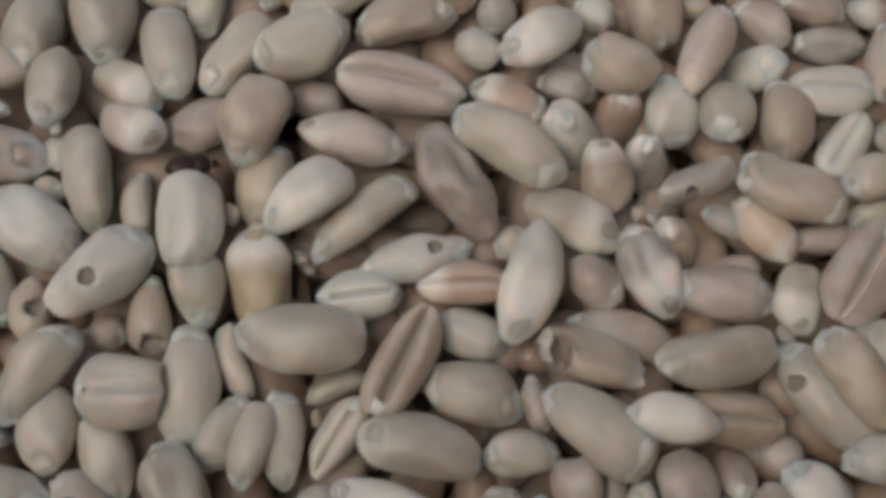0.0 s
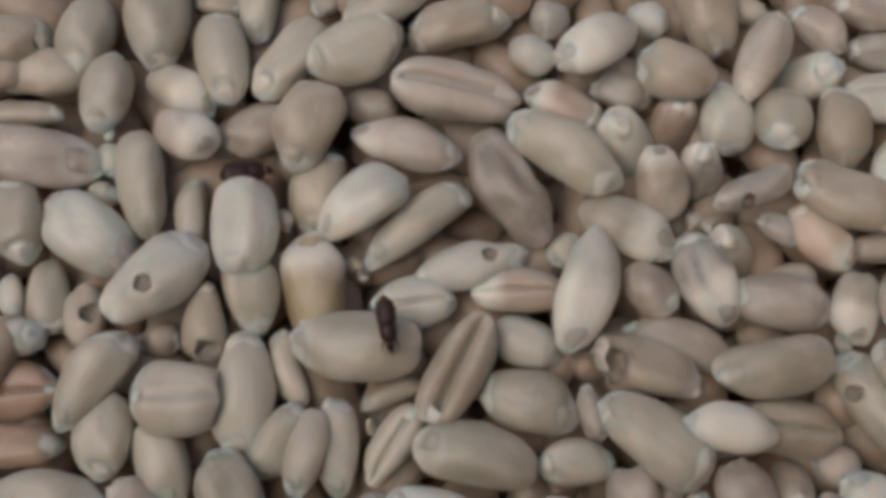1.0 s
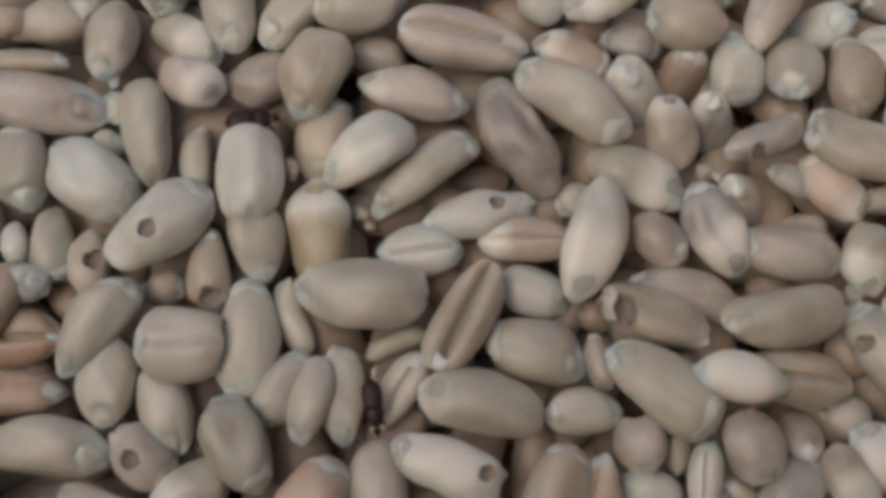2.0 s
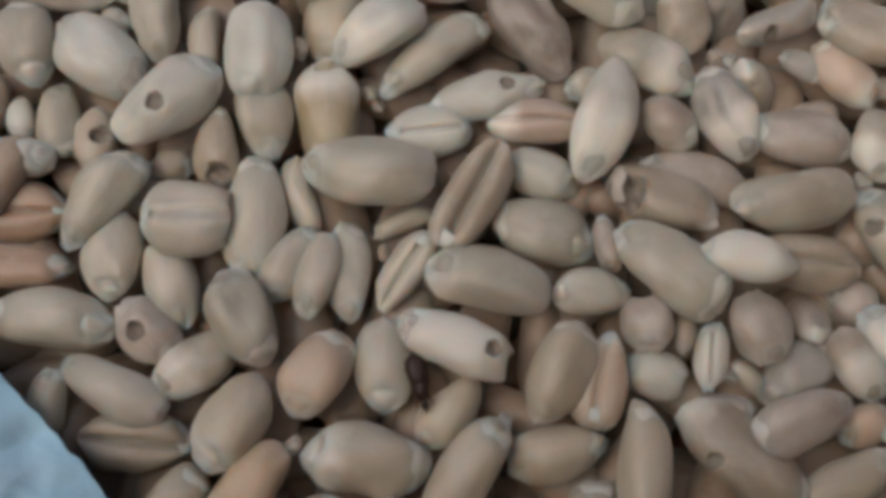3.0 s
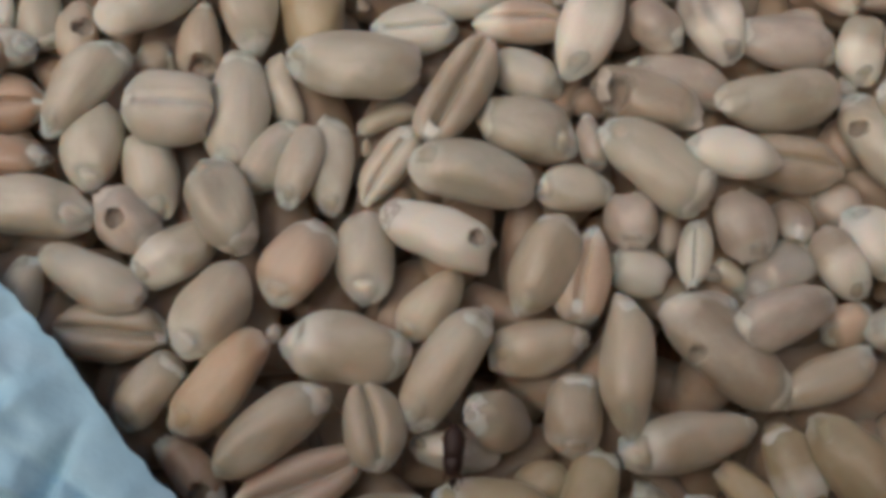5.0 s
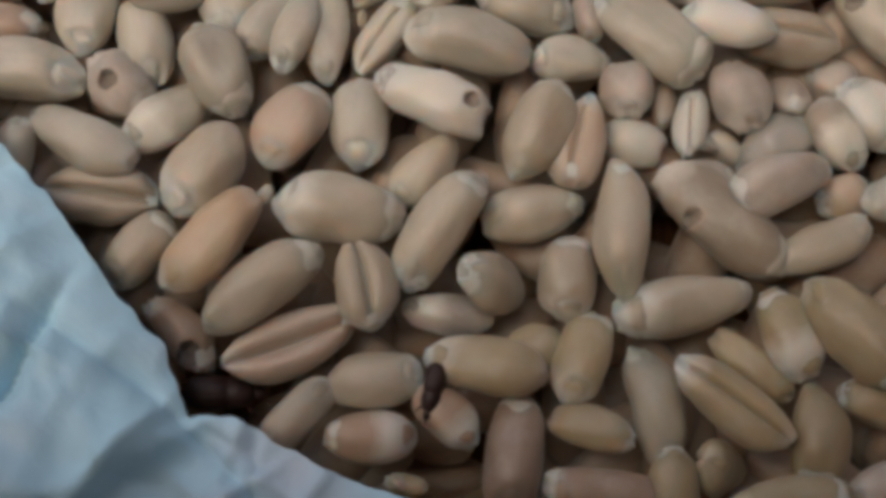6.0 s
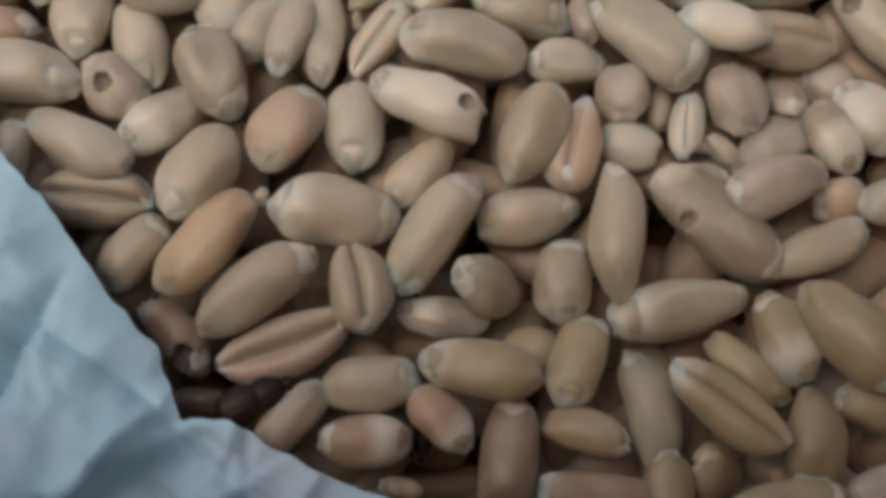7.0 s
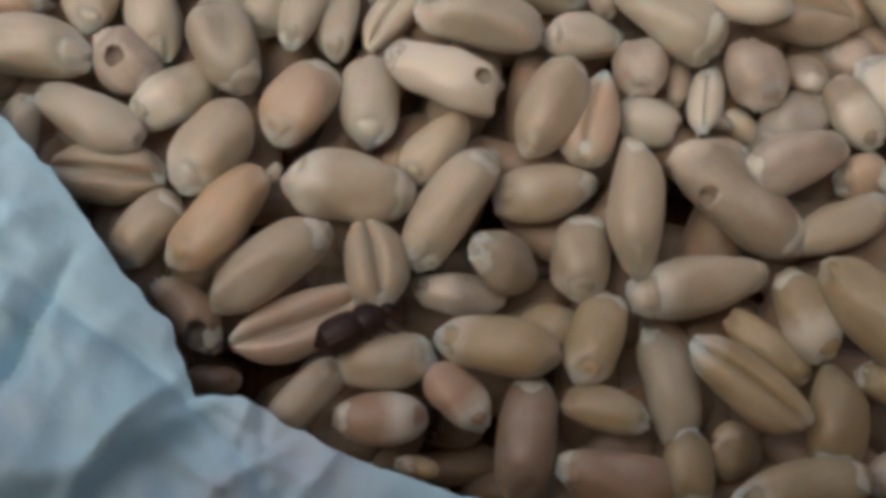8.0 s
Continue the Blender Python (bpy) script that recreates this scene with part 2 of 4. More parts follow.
def fray_of(rng, much=1.0):
    """Chewed, split ends: how far each end is cut off, and the notches round it."""
    ends = []
    for low, high in ((0.93, 0.99), (0.93, 1.0)) if much < 1 else ((0.86, 0.96), (0.86, 0.97)):
        ends.append((rng.uniform(low, high), much * rng.uniform(0.08, 0.26), [rng.uniform(0, 6.28) for _ in range(6)], rng.uniform(-0.25, 0.25), rng.uniform(-0.25, 0.25)))
    return ends


def frayed(p, length, ends):
    """Cuts the tips unevenly and notches the rims at both ends."""
    x, y, z = p[..., 0], p[..., 1], p[..., 2]
    a = np.arctan2(z, y)
    for sign, (cut, deep, ph, sy, sz) in zip((-1, 1), ends):
        s = sign * x
        rim = 0.5 * length * cut + sy * y + sz * z + deep * (np.sin(2.6 * y + ph[0]) + np.sin(3.1 * z + ph[1]) + 0.6 * np.sin(6.5 * y + ph[2]) + 0.6 * np.sin(6.1 * z + ph[3]))
        x = np.where(s > rim, sign * (rim + 0.5 * (s - rim)), x)
        w = np.clip((s / (0.5 * length) - 0.62) / 0.3, 0, 1)
        k = 1 + 0.8 * deep * w * w * (np.sin(3 * a + ph[4]) + 0.8 * np.sin(5 * a + ph[5]) + 0.6 * np.sin(8 * a + ph[0]))
        y, z = y * k, z * k
    return np.stack([x, y, z], -1)


def pressed(p, flats, reach=None):
    """Flattens a kernel where its neighbours in the ear pressed on it: soft flats on the sides and shoulders at the ends."""
    found = []
    for k, (a, b, c, lim) in enumerate(flats):
        n = np.array((a, b, c)) / math.sqrt(a * a + b * b + c * c)
        s = p @ n
        most = s.max() if reach is None else reach[k]
        found.append(most)
        over = s - lim * most
        soft = 0.09 * most
        p = p - 0.62 * (0.5 * (over + np.sqrt(over * over + soft * soft)) * (s > 0))[..., None] * n
    return p, found


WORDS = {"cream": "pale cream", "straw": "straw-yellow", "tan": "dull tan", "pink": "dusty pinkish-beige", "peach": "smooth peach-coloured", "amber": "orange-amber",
         "russet": "reddish-brown", "rosy": "dusty reddish-beige", "brown": "dark brown", "grey": "shrivelled grey-beige", "chalk": "chalky white", "ivory": "pale ivory", "honey_shade": "shade-toned honeyed-yellow", "dusk": "shrivelled grey-brown"}
N_KERNELS = [0]


def kernel(x, y, z, length, width, yaw, pitch, roll, colour, germ=False, broken=False, taper=False, mealy=None, holes=(), form=None, wrinkle=0.0, ragged=0.0, cleft=1.25):
    """One kernel in the top of the heap, its germ end at -x of its own axis. Millimetres and degrees.
    form: fullness of the germ end and of the brush end (1.4 pointed, 2 oval, 3 blunt) and where it is widest; wrinkle: depth of the folds; ragged: torn coat at the ends; cleft: depth of the crease."""
    N_KERNELS[0] += 1
    rng = random.Random(N_KERNELS[0] * 7 + 3)
    rs = character(rng, 2.2 if colour in ("grey", "dusk") else 1.15)
    if taper:
        rs["lean"], rs["taper"] = 5.0, 1.7
    if form:
        rs["taper"], rs["blunt"], rs["belly"] = form
        rs["lean"], rs["neck"] = 0.0, 0.3 * rs["neck"]
    rs["wrinkle"] = wrinkle
    rs["scar"] = 0.10 if germ else 0.04
    ventral = abs(roll) > 120
    nu, nv = (150, 130) if holes else (72, 56)
    u = -np.cos(np.linspace(0, math.pi, nu))
    u[0], u[-1] = -0.9995, 0.9995
    t = np.linspace(-math.pi, math.pi, nv, endpoint=False)
    phi = -math.pi / 2 + t - 0.55 * np.sin(t)
    uu, pp = np.meshgrid(u, phi, indexing="ij")
    length *= 1.01
    p = kernel_point(uu, pp, length, width, rs, 0.86, cleft if ventral else 1.0)
    flats = flats_of(rng)
    p, reach = pressed(p, flats)
    ends = fray_of(rng, 1.0 if ragged else 0.7)
    p = frayed(p, length, ends)
    cut = np.zeros(p.shape[:2], bool)
    if broken:
        lim = length * 0.5 * rng.uniform(0.72, 0.86)
        rough = lim + 0.12 * np.sin(3 * p[..., 1] + rs["wave"][0]) + 0.1 * np.sin(5 * p[..., 2] + rs["wave"][1]) + 0.12 * p[..., 2]
        cut = p[..., 0] > rough
        p[..., 0] = np.where(cut, rough + 0.03 * np.sin(40 * p[..., 1]) * np.sin(37 * p[..., 2]), p[..., 0])
    # roll about the long axis is laid into the mesh, so that the bores open upwards
    p = turn_x(p, roll)
    dark = np.zeros(p.shape[:2], bool)
    for hx, hy, hr in holes:
        ox, oy = p[..., 0] - hx, p[..., 1] - hy
        d = np.hypot(ox, oy) + 1e-9
        up = p[..., 2] > 0
        rim = hr * (1 + 0.06 * np.sin(3 * np.arctan2(oy, ox) + hx) + 0.04 * np.sin(5 * np.arctan2(oy, ox) + hy))
        inner, outer = up & (d > 0.68 * rim) & (d <= 1.0 * rim), up & (d > 1.0 * rim) & (d < 1.34 * rim)
        goal = np.where(inner, 0.96 * rim, np.where(outer, 1.04 * rim, d))
        p[..., 0], p[..., 1] = hx + ox * goal / d, hy + oy * goal / d
        floor = np.mean(p[..., 2][up & (d < 1.3 * rim)]) - min(0.95, 0.75 * hr) if (up & (d < 1.3 * rim)).any() else 0
        p[..., 2] = np.where(up & (d <= rim), floor + 0.05 * np.sin(9 * ox) * np.sin(8 * oy) + 0.12 * hr * (d / rim) ** 2, p[..., 2])
        dark |= up & (d <= rim)
    pts = p.reshape(-1, 3)
    tips = np.stack([p[0].mean(0), p[-1].mean(0)])
    verts = np.concatenate([pts, tips]) * MM
    faces = grid_faces(nu, nv)
    dk, ct = dark.ravel(), cut.ravel()
    index = [1 if dk[list(f)].sum() > 1 else (2 if ct[list(f)].all() else 0) for f in faces]
    a, b, last = len(pts), len(pts) + 1, (nu - 1) * nv
    for j in range(nv):
        k = (j + 1) % nv
        faces += [(a, k, j), (b, last + j, last + k)]
        index += [0, 2 if broken else 0]
    body = new("wheat_kernel", mesh_of("wheat_kernel", verts, faces, [BRAN[colour], BORE, FLOUR], index))
    body.matrix_basis = mm(x, y, z, 0, pitch, yaw)
    face = "crease side up" if ventral else ("on its side" if abs(roll) > 60 else "back side up")
    extra = ", bored by weevils" if holes else (", broken at one end" if broken else "")
    # how far the mealy white end reaches along the kernel
    own_reach = mealy if mealy is not None else (rng.uniform(0.08, 0.24) if germ else rng.uniform(0.0, 0.2))
    tone = rng.random()
    body.color = (own_reach, tone, 0, 1)
    tagged(body, f"{WORDS[colour]} wheat kernel lying {face}{extra}", "wheat kernel", "wheat kernels of the heap")
    # the germ: a pale wrinkled scale on the back of the tapering end
    if not ventral and (germ or not holes):
        rad, ang = np.linspace(0, 1, 12), np.linspace(0, 2 * math.pi, 30, endpoint=False)
        ra, an = np.meshgrid(rad, ang, indexing="ij")
        size = rng.uniform(1.0, 1.2) if germ else rng.uniform(0.8, 1.0)
        lobe = 1 + 0.14 * np.sin(2 * an + rs["wave"][0]) + 0.1 * np.sin(3 * an + rs["wave"][1]) + 0.05 * np.sin(7 * an + rs["wave"][2])
        gu = np.clip(-0.78 + 0.24 * size * lobe * ra * np.cos(an), -0.992, 1)
        gp = math.pi / 2 + 0.62 * size * lobe * ra * np.sin(an)
        q = frayed(pressed(kernel_point(gu, gp, length, width, rs), flats, reach)[0], length, ends)
        crumb = np.array([noise.noise((v[0] * 1.7 + N_KERNELS[0], v[1] * 2.6, v[2] * 1.7)) for v in q.reshape(-1, 3)]).reshape(ra.shape)
        # a low swelling with a shallow pit off its middle
        pit = np.exp(-((ra * np.cos(an) + 0.15) ** 2 + (ra * np.sin(an) - 0.2 * np.sin(rs["wave"][3])) ** 2) / 0.09)
        swell = (0.08 * (1 - ra * ra) ** 1.3 + 0.09 * crumb * (1 - ra ** 2) - 0.07 * pit) * (1.0 if germ else 0.6) - 0.03 * ra ** 4 + 0.01
        q[..., 2] += swell
        q[..., 0] -= 0.3 * swell
        q = turn_x(q, roll).reshape(-1, 3) * MM
        scale = part("germ", mesh_of("germ", q, grid_faces(12, 30), [BRAN[colour]]), body, None, "pale wrinkled germ at the kernel's tip" if germ else "")
        scale.color = (rng.uniform(0.4, 0.85) if germ else rng.uniform(-0.1, 0.45), tone, 0, 1)
    # torn husk that stands like a ragged collar round an end, and the brush on the blunt end
    ang = np.linspace(0, 2 * math.pi, 44, endpoint=False)
    for name, end, often in (("husk", -1, 0.35), ("brush", 1, 0.6)):
        if (end > 0 and broken) or rng.random() > (ragged if ragged else 0.55 if ventral else often):
            continue
        ph = [rng.uniform(0, 6.28) for _ in range(6)]
        jag = np.clip(0.45 + 0.4 * np.sin(2 * ang + ph[0]) + 0.4 * np.sin(4 * ang + ph[1]) + 0.3 * np.sin(5 * ang + ph[2]) + 0.12 * np.sin(9 * ang + ph[3]), 0, 1.3)
        start = 0.70 + 0.08 * np.sin(2 * ang + ph[4]) + 0.05 * np.sin(5 * ang + ph[5])
        rim = rng.uniform(0.86, 0.9)
        tall = rng.uniform(0.03, 0.16) * (1.6 if ragged else 1.0)
        ring = []
        for k, lift in ((0.0, -0.03), (0.3, 0.03), (0.65, 0.04), (1.0, 0.05)):
            hu = start + (rim - start) * k
            q = frayed(pressed(kernel_point(end * hu, ang, length, width, rs), flats, reach)[0], length, ends)
            grow = 1 + lift * 2 / width
            ring.append(np.stack([q[:, 0], q[:, 1] * grow, q[:, 2] * grow], -1))
        mid = ring[-1].mean(0)
        for k, slim in ((0.4, 0.93), (0.8, 0.82), (1.0, 0.7), (0.6, 0.6), (0.0, 0.5)):
            q = mid + (ring[3] - mid) * np.stack([np.ones(44), np.full(44, slim), np.full(44, slim)], -1)
            q[:, 0] += end * (0.12 + tall * jag) * k
            ring.append(q)
        pts = turn_x(np.concatenate(ring), roll) * MM
        fc = grid_faces(9, 44)
        part(name, mesh_of(name, pts, [tuple(reversed(f)) for f in fc] if end > 0 else fc, [GERM if ragged else BRAN[colour]]), body).color = (0.7, tone, 0, 1)
    return body


SHADE_FOLD_Y, SHADE_FOLD_RISE = -34.0, 9.0   # how far the added, unseen cloth folds over to shade the near end


# ---- the support and the heap below the top kernels ----
def support():
    n = 60
    verts = []
    for i in range(n + 1):
        for j in range(n + 1):
            px, py = -150 + 300 * i / n, -150 + 300 * j / n
            verts.append((px * MM, py * MM, (-10.5 + 0.5 * noise.noise((px * 0.05, py * 0.05, 0))) * MM))
    ob = new("ground", mesh_of("ground", verts, [tuple(reversed(f)) for f in grid_faces(n + 1, n + 1, False)], [CLOTH]))
    tagged(ob, "brown sackcloth under the heap of wheat", "ground", "", "structure")


def shade_wall():
    """An unseen cloth wall added round the heap to shade it: its cloth stands up at the near end and folds over there,
    and sinks towards the far end.
    """
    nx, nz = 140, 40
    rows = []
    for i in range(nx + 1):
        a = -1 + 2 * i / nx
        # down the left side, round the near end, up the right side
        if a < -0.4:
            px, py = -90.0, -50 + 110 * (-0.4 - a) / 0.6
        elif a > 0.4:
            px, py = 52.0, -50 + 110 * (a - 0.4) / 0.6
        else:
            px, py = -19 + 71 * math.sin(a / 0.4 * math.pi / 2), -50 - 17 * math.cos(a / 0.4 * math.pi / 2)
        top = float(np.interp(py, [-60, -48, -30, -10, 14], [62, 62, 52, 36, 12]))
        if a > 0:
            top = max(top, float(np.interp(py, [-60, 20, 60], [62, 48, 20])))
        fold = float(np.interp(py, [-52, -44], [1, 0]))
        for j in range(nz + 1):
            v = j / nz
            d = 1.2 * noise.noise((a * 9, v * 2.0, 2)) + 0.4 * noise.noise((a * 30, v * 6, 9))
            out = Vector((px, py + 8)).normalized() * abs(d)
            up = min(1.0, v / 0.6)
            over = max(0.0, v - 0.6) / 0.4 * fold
            z = -10.5 + (top + 10.5) * up + (SHADE_FOLD_RISE * over - 5 * over * over) + 1.2 * noise.noise((a * 20, v * 3, 4)) * up
            rows.append(((px + out.x) * MM, (py + out.y + (SHADE_FOLD_Y + float(np.interp(px, [-40, -12, 8, 35], [-2, 0, 5, 16])) - py) * over * 0.98 + 2 * over * noise.noise((a * 12, 1, 1))) * MM, z * MM))
    ob = new("wall_shade_cloth", mesh_of("wall_shade_cloth", rows, [tuple(reversed(f)) for f in grid_faces(nx + 1, nz + 1, False)], [CLOTH]))
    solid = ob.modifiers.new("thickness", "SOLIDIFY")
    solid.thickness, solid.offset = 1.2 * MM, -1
    tagged(ob, "unseen brown cloth wall folding over beside the wheat, added to shade it", "sack", "", "structure")


def heap(name, layers, seed, label):
    """Kernels of which only bits show: too many to count, in one mesh."""
    rng = random.Random(seed)
    nu, nv = 15, 14
    u = -np.cos(np.linspace(0, math.pi, nu))
    u[0], u[-1] = -0.998, 0.998
    phi = np.linspace(-math.pi, math.pi, nv, endpoint=False)
    uu, pp = np.meshgrid(u, phi, indexing="ij")
    base = grid_faces(nu, nv) + [tuple(range(nv - 1, -1, -1)), tuple((nu - 1) * nv + j for j in range(nv))]
    allv, allf, count = [], [], 0
    for depth, step, keep in layers:
        gy = -92.0
        row = 0
        while gy < 72:
            gx = -88.0 + (row % 2) * step / 2
            while gx < 78:
                px, py = gx + rng.uniform(-0.9, 0.9), gy + rng.uniform(-0.9, 0.9)
                gx += step
                if not keep(px, py):
                    continue
                L, W = rng.uniform(5.4, 6.8), rng.uniform(2.9, 3.5)
                p = kernel_point(uu, pp, L, W, character(rng)).reshape(-1, 3)
                m = np.array((pose(0, 0, 0, 0, 0, rng.uniform(0, 360)) @ pose(0, 0, 0, 0, rng.uniform(-22, 22), 0) @ pose(0, 0, 0, rng.choice((0, 0, 180, 80, -80)) + rng.uniform(-15, 15))).to_3x3())
                q = p @ m.T + (px, py, depth + rng.uniform(-0.4, 0.4))
                allv.append(q * MM)
                allf += [tuple(i + count for i in f) for f in base]
                count += len(p)
            gy += step * 0.82
            row += 1
    ob = new(name, mesh_of(name, np.concatenate(allv), allf, [HEAP_SHADED]))
    tagged(ob, label, "wheat", "", "stuff")


def hollow(px, py):
    """Two deep gaps at the near edge of the heap, beside the paper."""
    return math.hypot(px + 0.6, py + 31.9) < 3.4 or math.hypot(px + 10.8, py + 28.6) < 3.0


def in_top(px, py):
    """The stretch of the heap whose top kernels are things of their own."""
    return -26.5 < px < 27.5 and -37.0 < py < 16.5


support()
shade_wall()
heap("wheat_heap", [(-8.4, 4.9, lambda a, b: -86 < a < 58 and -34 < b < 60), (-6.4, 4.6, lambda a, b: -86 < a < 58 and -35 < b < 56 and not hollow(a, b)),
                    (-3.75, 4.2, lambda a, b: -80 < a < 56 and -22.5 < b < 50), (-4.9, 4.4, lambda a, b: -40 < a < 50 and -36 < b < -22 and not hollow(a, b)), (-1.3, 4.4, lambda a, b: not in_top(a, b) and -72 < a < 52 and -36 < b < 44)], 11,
     "heap of wheat kernels, gap shade in their colour, on brown sackcloth")


# ---- the top kernels, one by one: place, size, turn ----
kernel(-27.64, 12.94, -0.66, 4.87, 2.97, -2, 2, 11, "tan", holes=((2.04, -0.47, 0.35),))
kernel(-27.69, 15.48, -1.50, 4.62, 1.80, -1, 2, -75, "cream")
kernel(-23.29, 13.31, -1.08, 5.12, 3.44, 82, 12, -9, "cream", germ=True, form=(2.2, 2.4, 0.0))
kernel(-19.17, 14.53, -0.85, 7.44, 3.89, 90, -2, -8, "cream")
kernel(-15.27, 11.68, -0.80, 5.82, 3.12, 101, 2, -13, "cream", germ=True, form=(1.8, 2.6, 0.05))
kernel(-11.44, 11.64, -0.81, 5.96, 3.12, 56, 4, -18, "cream", germ=True, form=(2.0, 2.5, 0.0))
kernel(-25.96, 11.00, -1.49, 5.84, 2.64, 11, -2, 17, "tan", taper=True)
kernel(-21.78, 9.65, -0.80, 5.05, 3.22, 83, 4, -11, "cream", germ=True, form=(1.7, 2.3, -0.05))
kernel(-17.68, 10.07, -1.66, 4.68, 2.60, 151, -1, -12, "cream", mealy=0.55)
kernel(-27.11, 8.62, -1.65, 5.80, 1.89, 180, 3, 75, "tan")
kernel(-25.62, 5.87, -0.83, 8.32, 3.63, 174, -1, -7, "pink", germ=True)
kernel(-19.41, 4.24, -0.71, 6.68, 3.08, 100, 2, -16, "cream")
kernel(-21.46, 5.85, -1.47, 2.01, 1.72, -52, -1, -3, "cream")
kernel(-17.17, 7.14, -0.74, 4.04, 2.86, 156, 1, -18, "pink", broken=True, mealy=0.55)
kernel(-13.30, 7.78, -1.56, 4.39, 3.05, 28, 4, -14, "pink")
kernel(-10.35, 7.29, 0.25, 5.40, 3.71, 70, -1, 1, "tan", germ=True, form=(1.8, 3.2, 0.05))
kernel(-9.76, 3.99, -1.57, 5.25, 3.51, 88, 2, -5, "straw")
kernel(-7.28, 2.71, 0.43, 5.71, 3.30, 35, -3, -6, "chalk", mealy=0.45, form=(1.7, 3.0, 0.12))
kernel(-4.35, 1.94, -0.75, 7.36, 2.58, 40, 3, 2, "cream", form=(1.6, 2.2, 0.12))
kernel(-9.73, -1.36, -0.76, 6.11, 3.91, -87, 2, 5, "honey_shade", mealy=0.42, form=(2.6, 2.4, 0.05), ragged=1.0)
kernel(-5.00, 6.51, -0.55, 6.74, 2.70, -12, -3, -16, "pink", mealy=0.3, form=(1.6, 2.1, 0.0))
kernel(-2.26, 9.40, 0.16, 7.33, 3.60, -12, 2, 175, "pink", form=(2.8, 2.2, -0.1), ragged=0.8, cleft=1.8)
kernel(-7.06, 9.11, -1.71, 3.02, 2.20, -16, 4, 5, "pink")
kernel(-7.80, 11.72, 0.40, 5.70, 3.54, 21, -3, 8, "cream", germ=True, form=(2.3, 3.0, 0.0))
kernel(-6.23, 15.21, -0.82, 5.84, 2.61, 25, -1, -13, "cream")
kernel(-2.01, 13.69, -0.81, 6.17, 3.05, -171, 3, 4, "tan", germ=True)
kernel(-15.93, 15.42, -1.46, 2.86, 1.77, -10, 2, -7, "tan")
kernel(-13.49, 15.47, -1.63, 4.92, 2.56, 87, -3, -4, "cream")
kernel(-9.65, 15.83, -1.56, 2.33, 2.05, 58, -0, -6, "pink")
kernel(-26.17, 2.12, -0.70, 5.09, 3.27, 109, 0, 0, "cream", germ=True)
kernel(-22.27, 1.41, -0.64, 6.28, 3.82, -35, 1, 9, "chalk", ragged=1.0)
kernel(-16.61, 2.75, -1.50, 4.45, 2.06, -87, -2, 75, "cream")
kernel(-13.56, 1.54, 0.34, 5.70, 3.58, 90, 1, -18, "chalk", form=(2.4, 2.6, 0.0))
kernel(-21.91, 3.84, -1.65, 1.90, 2.00, 7, -2, -8, "cream")
kernel(-18.18, -1.29, 0.25, 6.62, 3.83, 39, 1, 9, "chalk", holes=((-0.53, -0.31, 0.50), (0.22, -2.17, 0.26),), form=(2.0, 2.4, 0.05))
kernel(-22.27, -2.99, -1.47, 4.00, 2.51, -86, -3, 13, "tan", holes=((0.07, 0.52, 0.53),))
kernel(-24.28, -1.92, -1.46, 4.33, 2.33, -83, 0, 1, "cream")
kernel(-26.38, -1.81, -1.47, 2.41, 1.52, -77, -0, 7, "chalk")
kernel(-26.18, -4.27, -0.80, 4.33, 2.41, 178, 2, 3, "chalk", germ=True)
kernel(-21.22, -6.81, 0.24, 6.34, 2.90, 57, 0, 13, "cream", taper=True)
kernel(-18.16, -4.24, -1.69, 2.30, 1.94, 4, 1, 4, "tan")
kernel(-15.55, -3.40, -0.66, 4.42, 2.60, 91, -4, -1, "tan", holes=((-1.72, -0.24, 0.65),), form=(2.3, 1.4, -0.2))
kernel(-13.12, -1.89, -0.58, 4.53, 3.16, 104, -3, 17, "cream", germ=True, form=(1.5, 2.4, 0.1))
kernel(-26.67, -6.97, -1.63, 7.06, 3.37, 180, -1, 171, "russet")
kernel(-26.20, -10.06, -1.68, 7.13, 2.83, 179, 3, 75, "russet")
kernel(-16.44, -7.63, 0.41, 5.00, 3.96, -2, 3, 181, "ivory", broken=True, form=(3.2, 2.8, 0.0), cleft=0.6)
kernel(-13.25, -7.28, -0.69, 7.02, 3.33, 91, -2, -7, "ivory", form=(2.2, 1.7, -0.05))
kernel(-11.04, -5.74, -1.46, 4.52, 2.16, -70, 3, 75, "ivory")
kernel(-7.51, -4.91, 0.29, 7.25, 3.94, -2, -3, -4, "cream", form=(1.9, 2.5, 0.05))
kernel(-5.55, -7.18, -1.46, 3.66, 1.75, 22, 1, -75, "cream")
kernel(-4.42, -2.35, -0.74, 4.65, 2.79, 6, -1, 181, "chalk")
kernel(-1.52, -0.42, -0.66, 6.80, 2.43, 12, 3, -4, "chalk", holes=((1.22, 0.30, 0.41),), form=(1.5, 2.3, 0.05))
kernel(-2.05, -6.10, 0.30, 6.62, 3.3, 64, -0, 178, "tan", form=(2.2, 2.4, 0.0), cleft=2.6)
kernel(-11.29, -9.71, -0.67, 4.54, 2.50, 64, -2, 17, "ivory")
kernel(-9.87, -10.36, 0.16, 4.70, 2.16, 78, 4, -7, "ivory")
kernel(-8.39, -10.05, -0.71, 5.43, 2.29, 93, -3, 4, "ivory")
kernel(-5.44, -9.87, -0.84, 4.94, 2.41, 58, -3, 180, "ivory", cleft=1.9)
kernel(-1.19, -10.53, 0.22, 6.60, 3.48, -10, -0, -17, "cream", mealy=0.2)
kernel(-20.40, -9.49, -0.63, 4.90, 3.02, 92, -2, -0, "cream", germ=True)
kernel(-17.33, -10.88, -0.85, 4.78, 2.79, 107, -3, -8, "ivory")
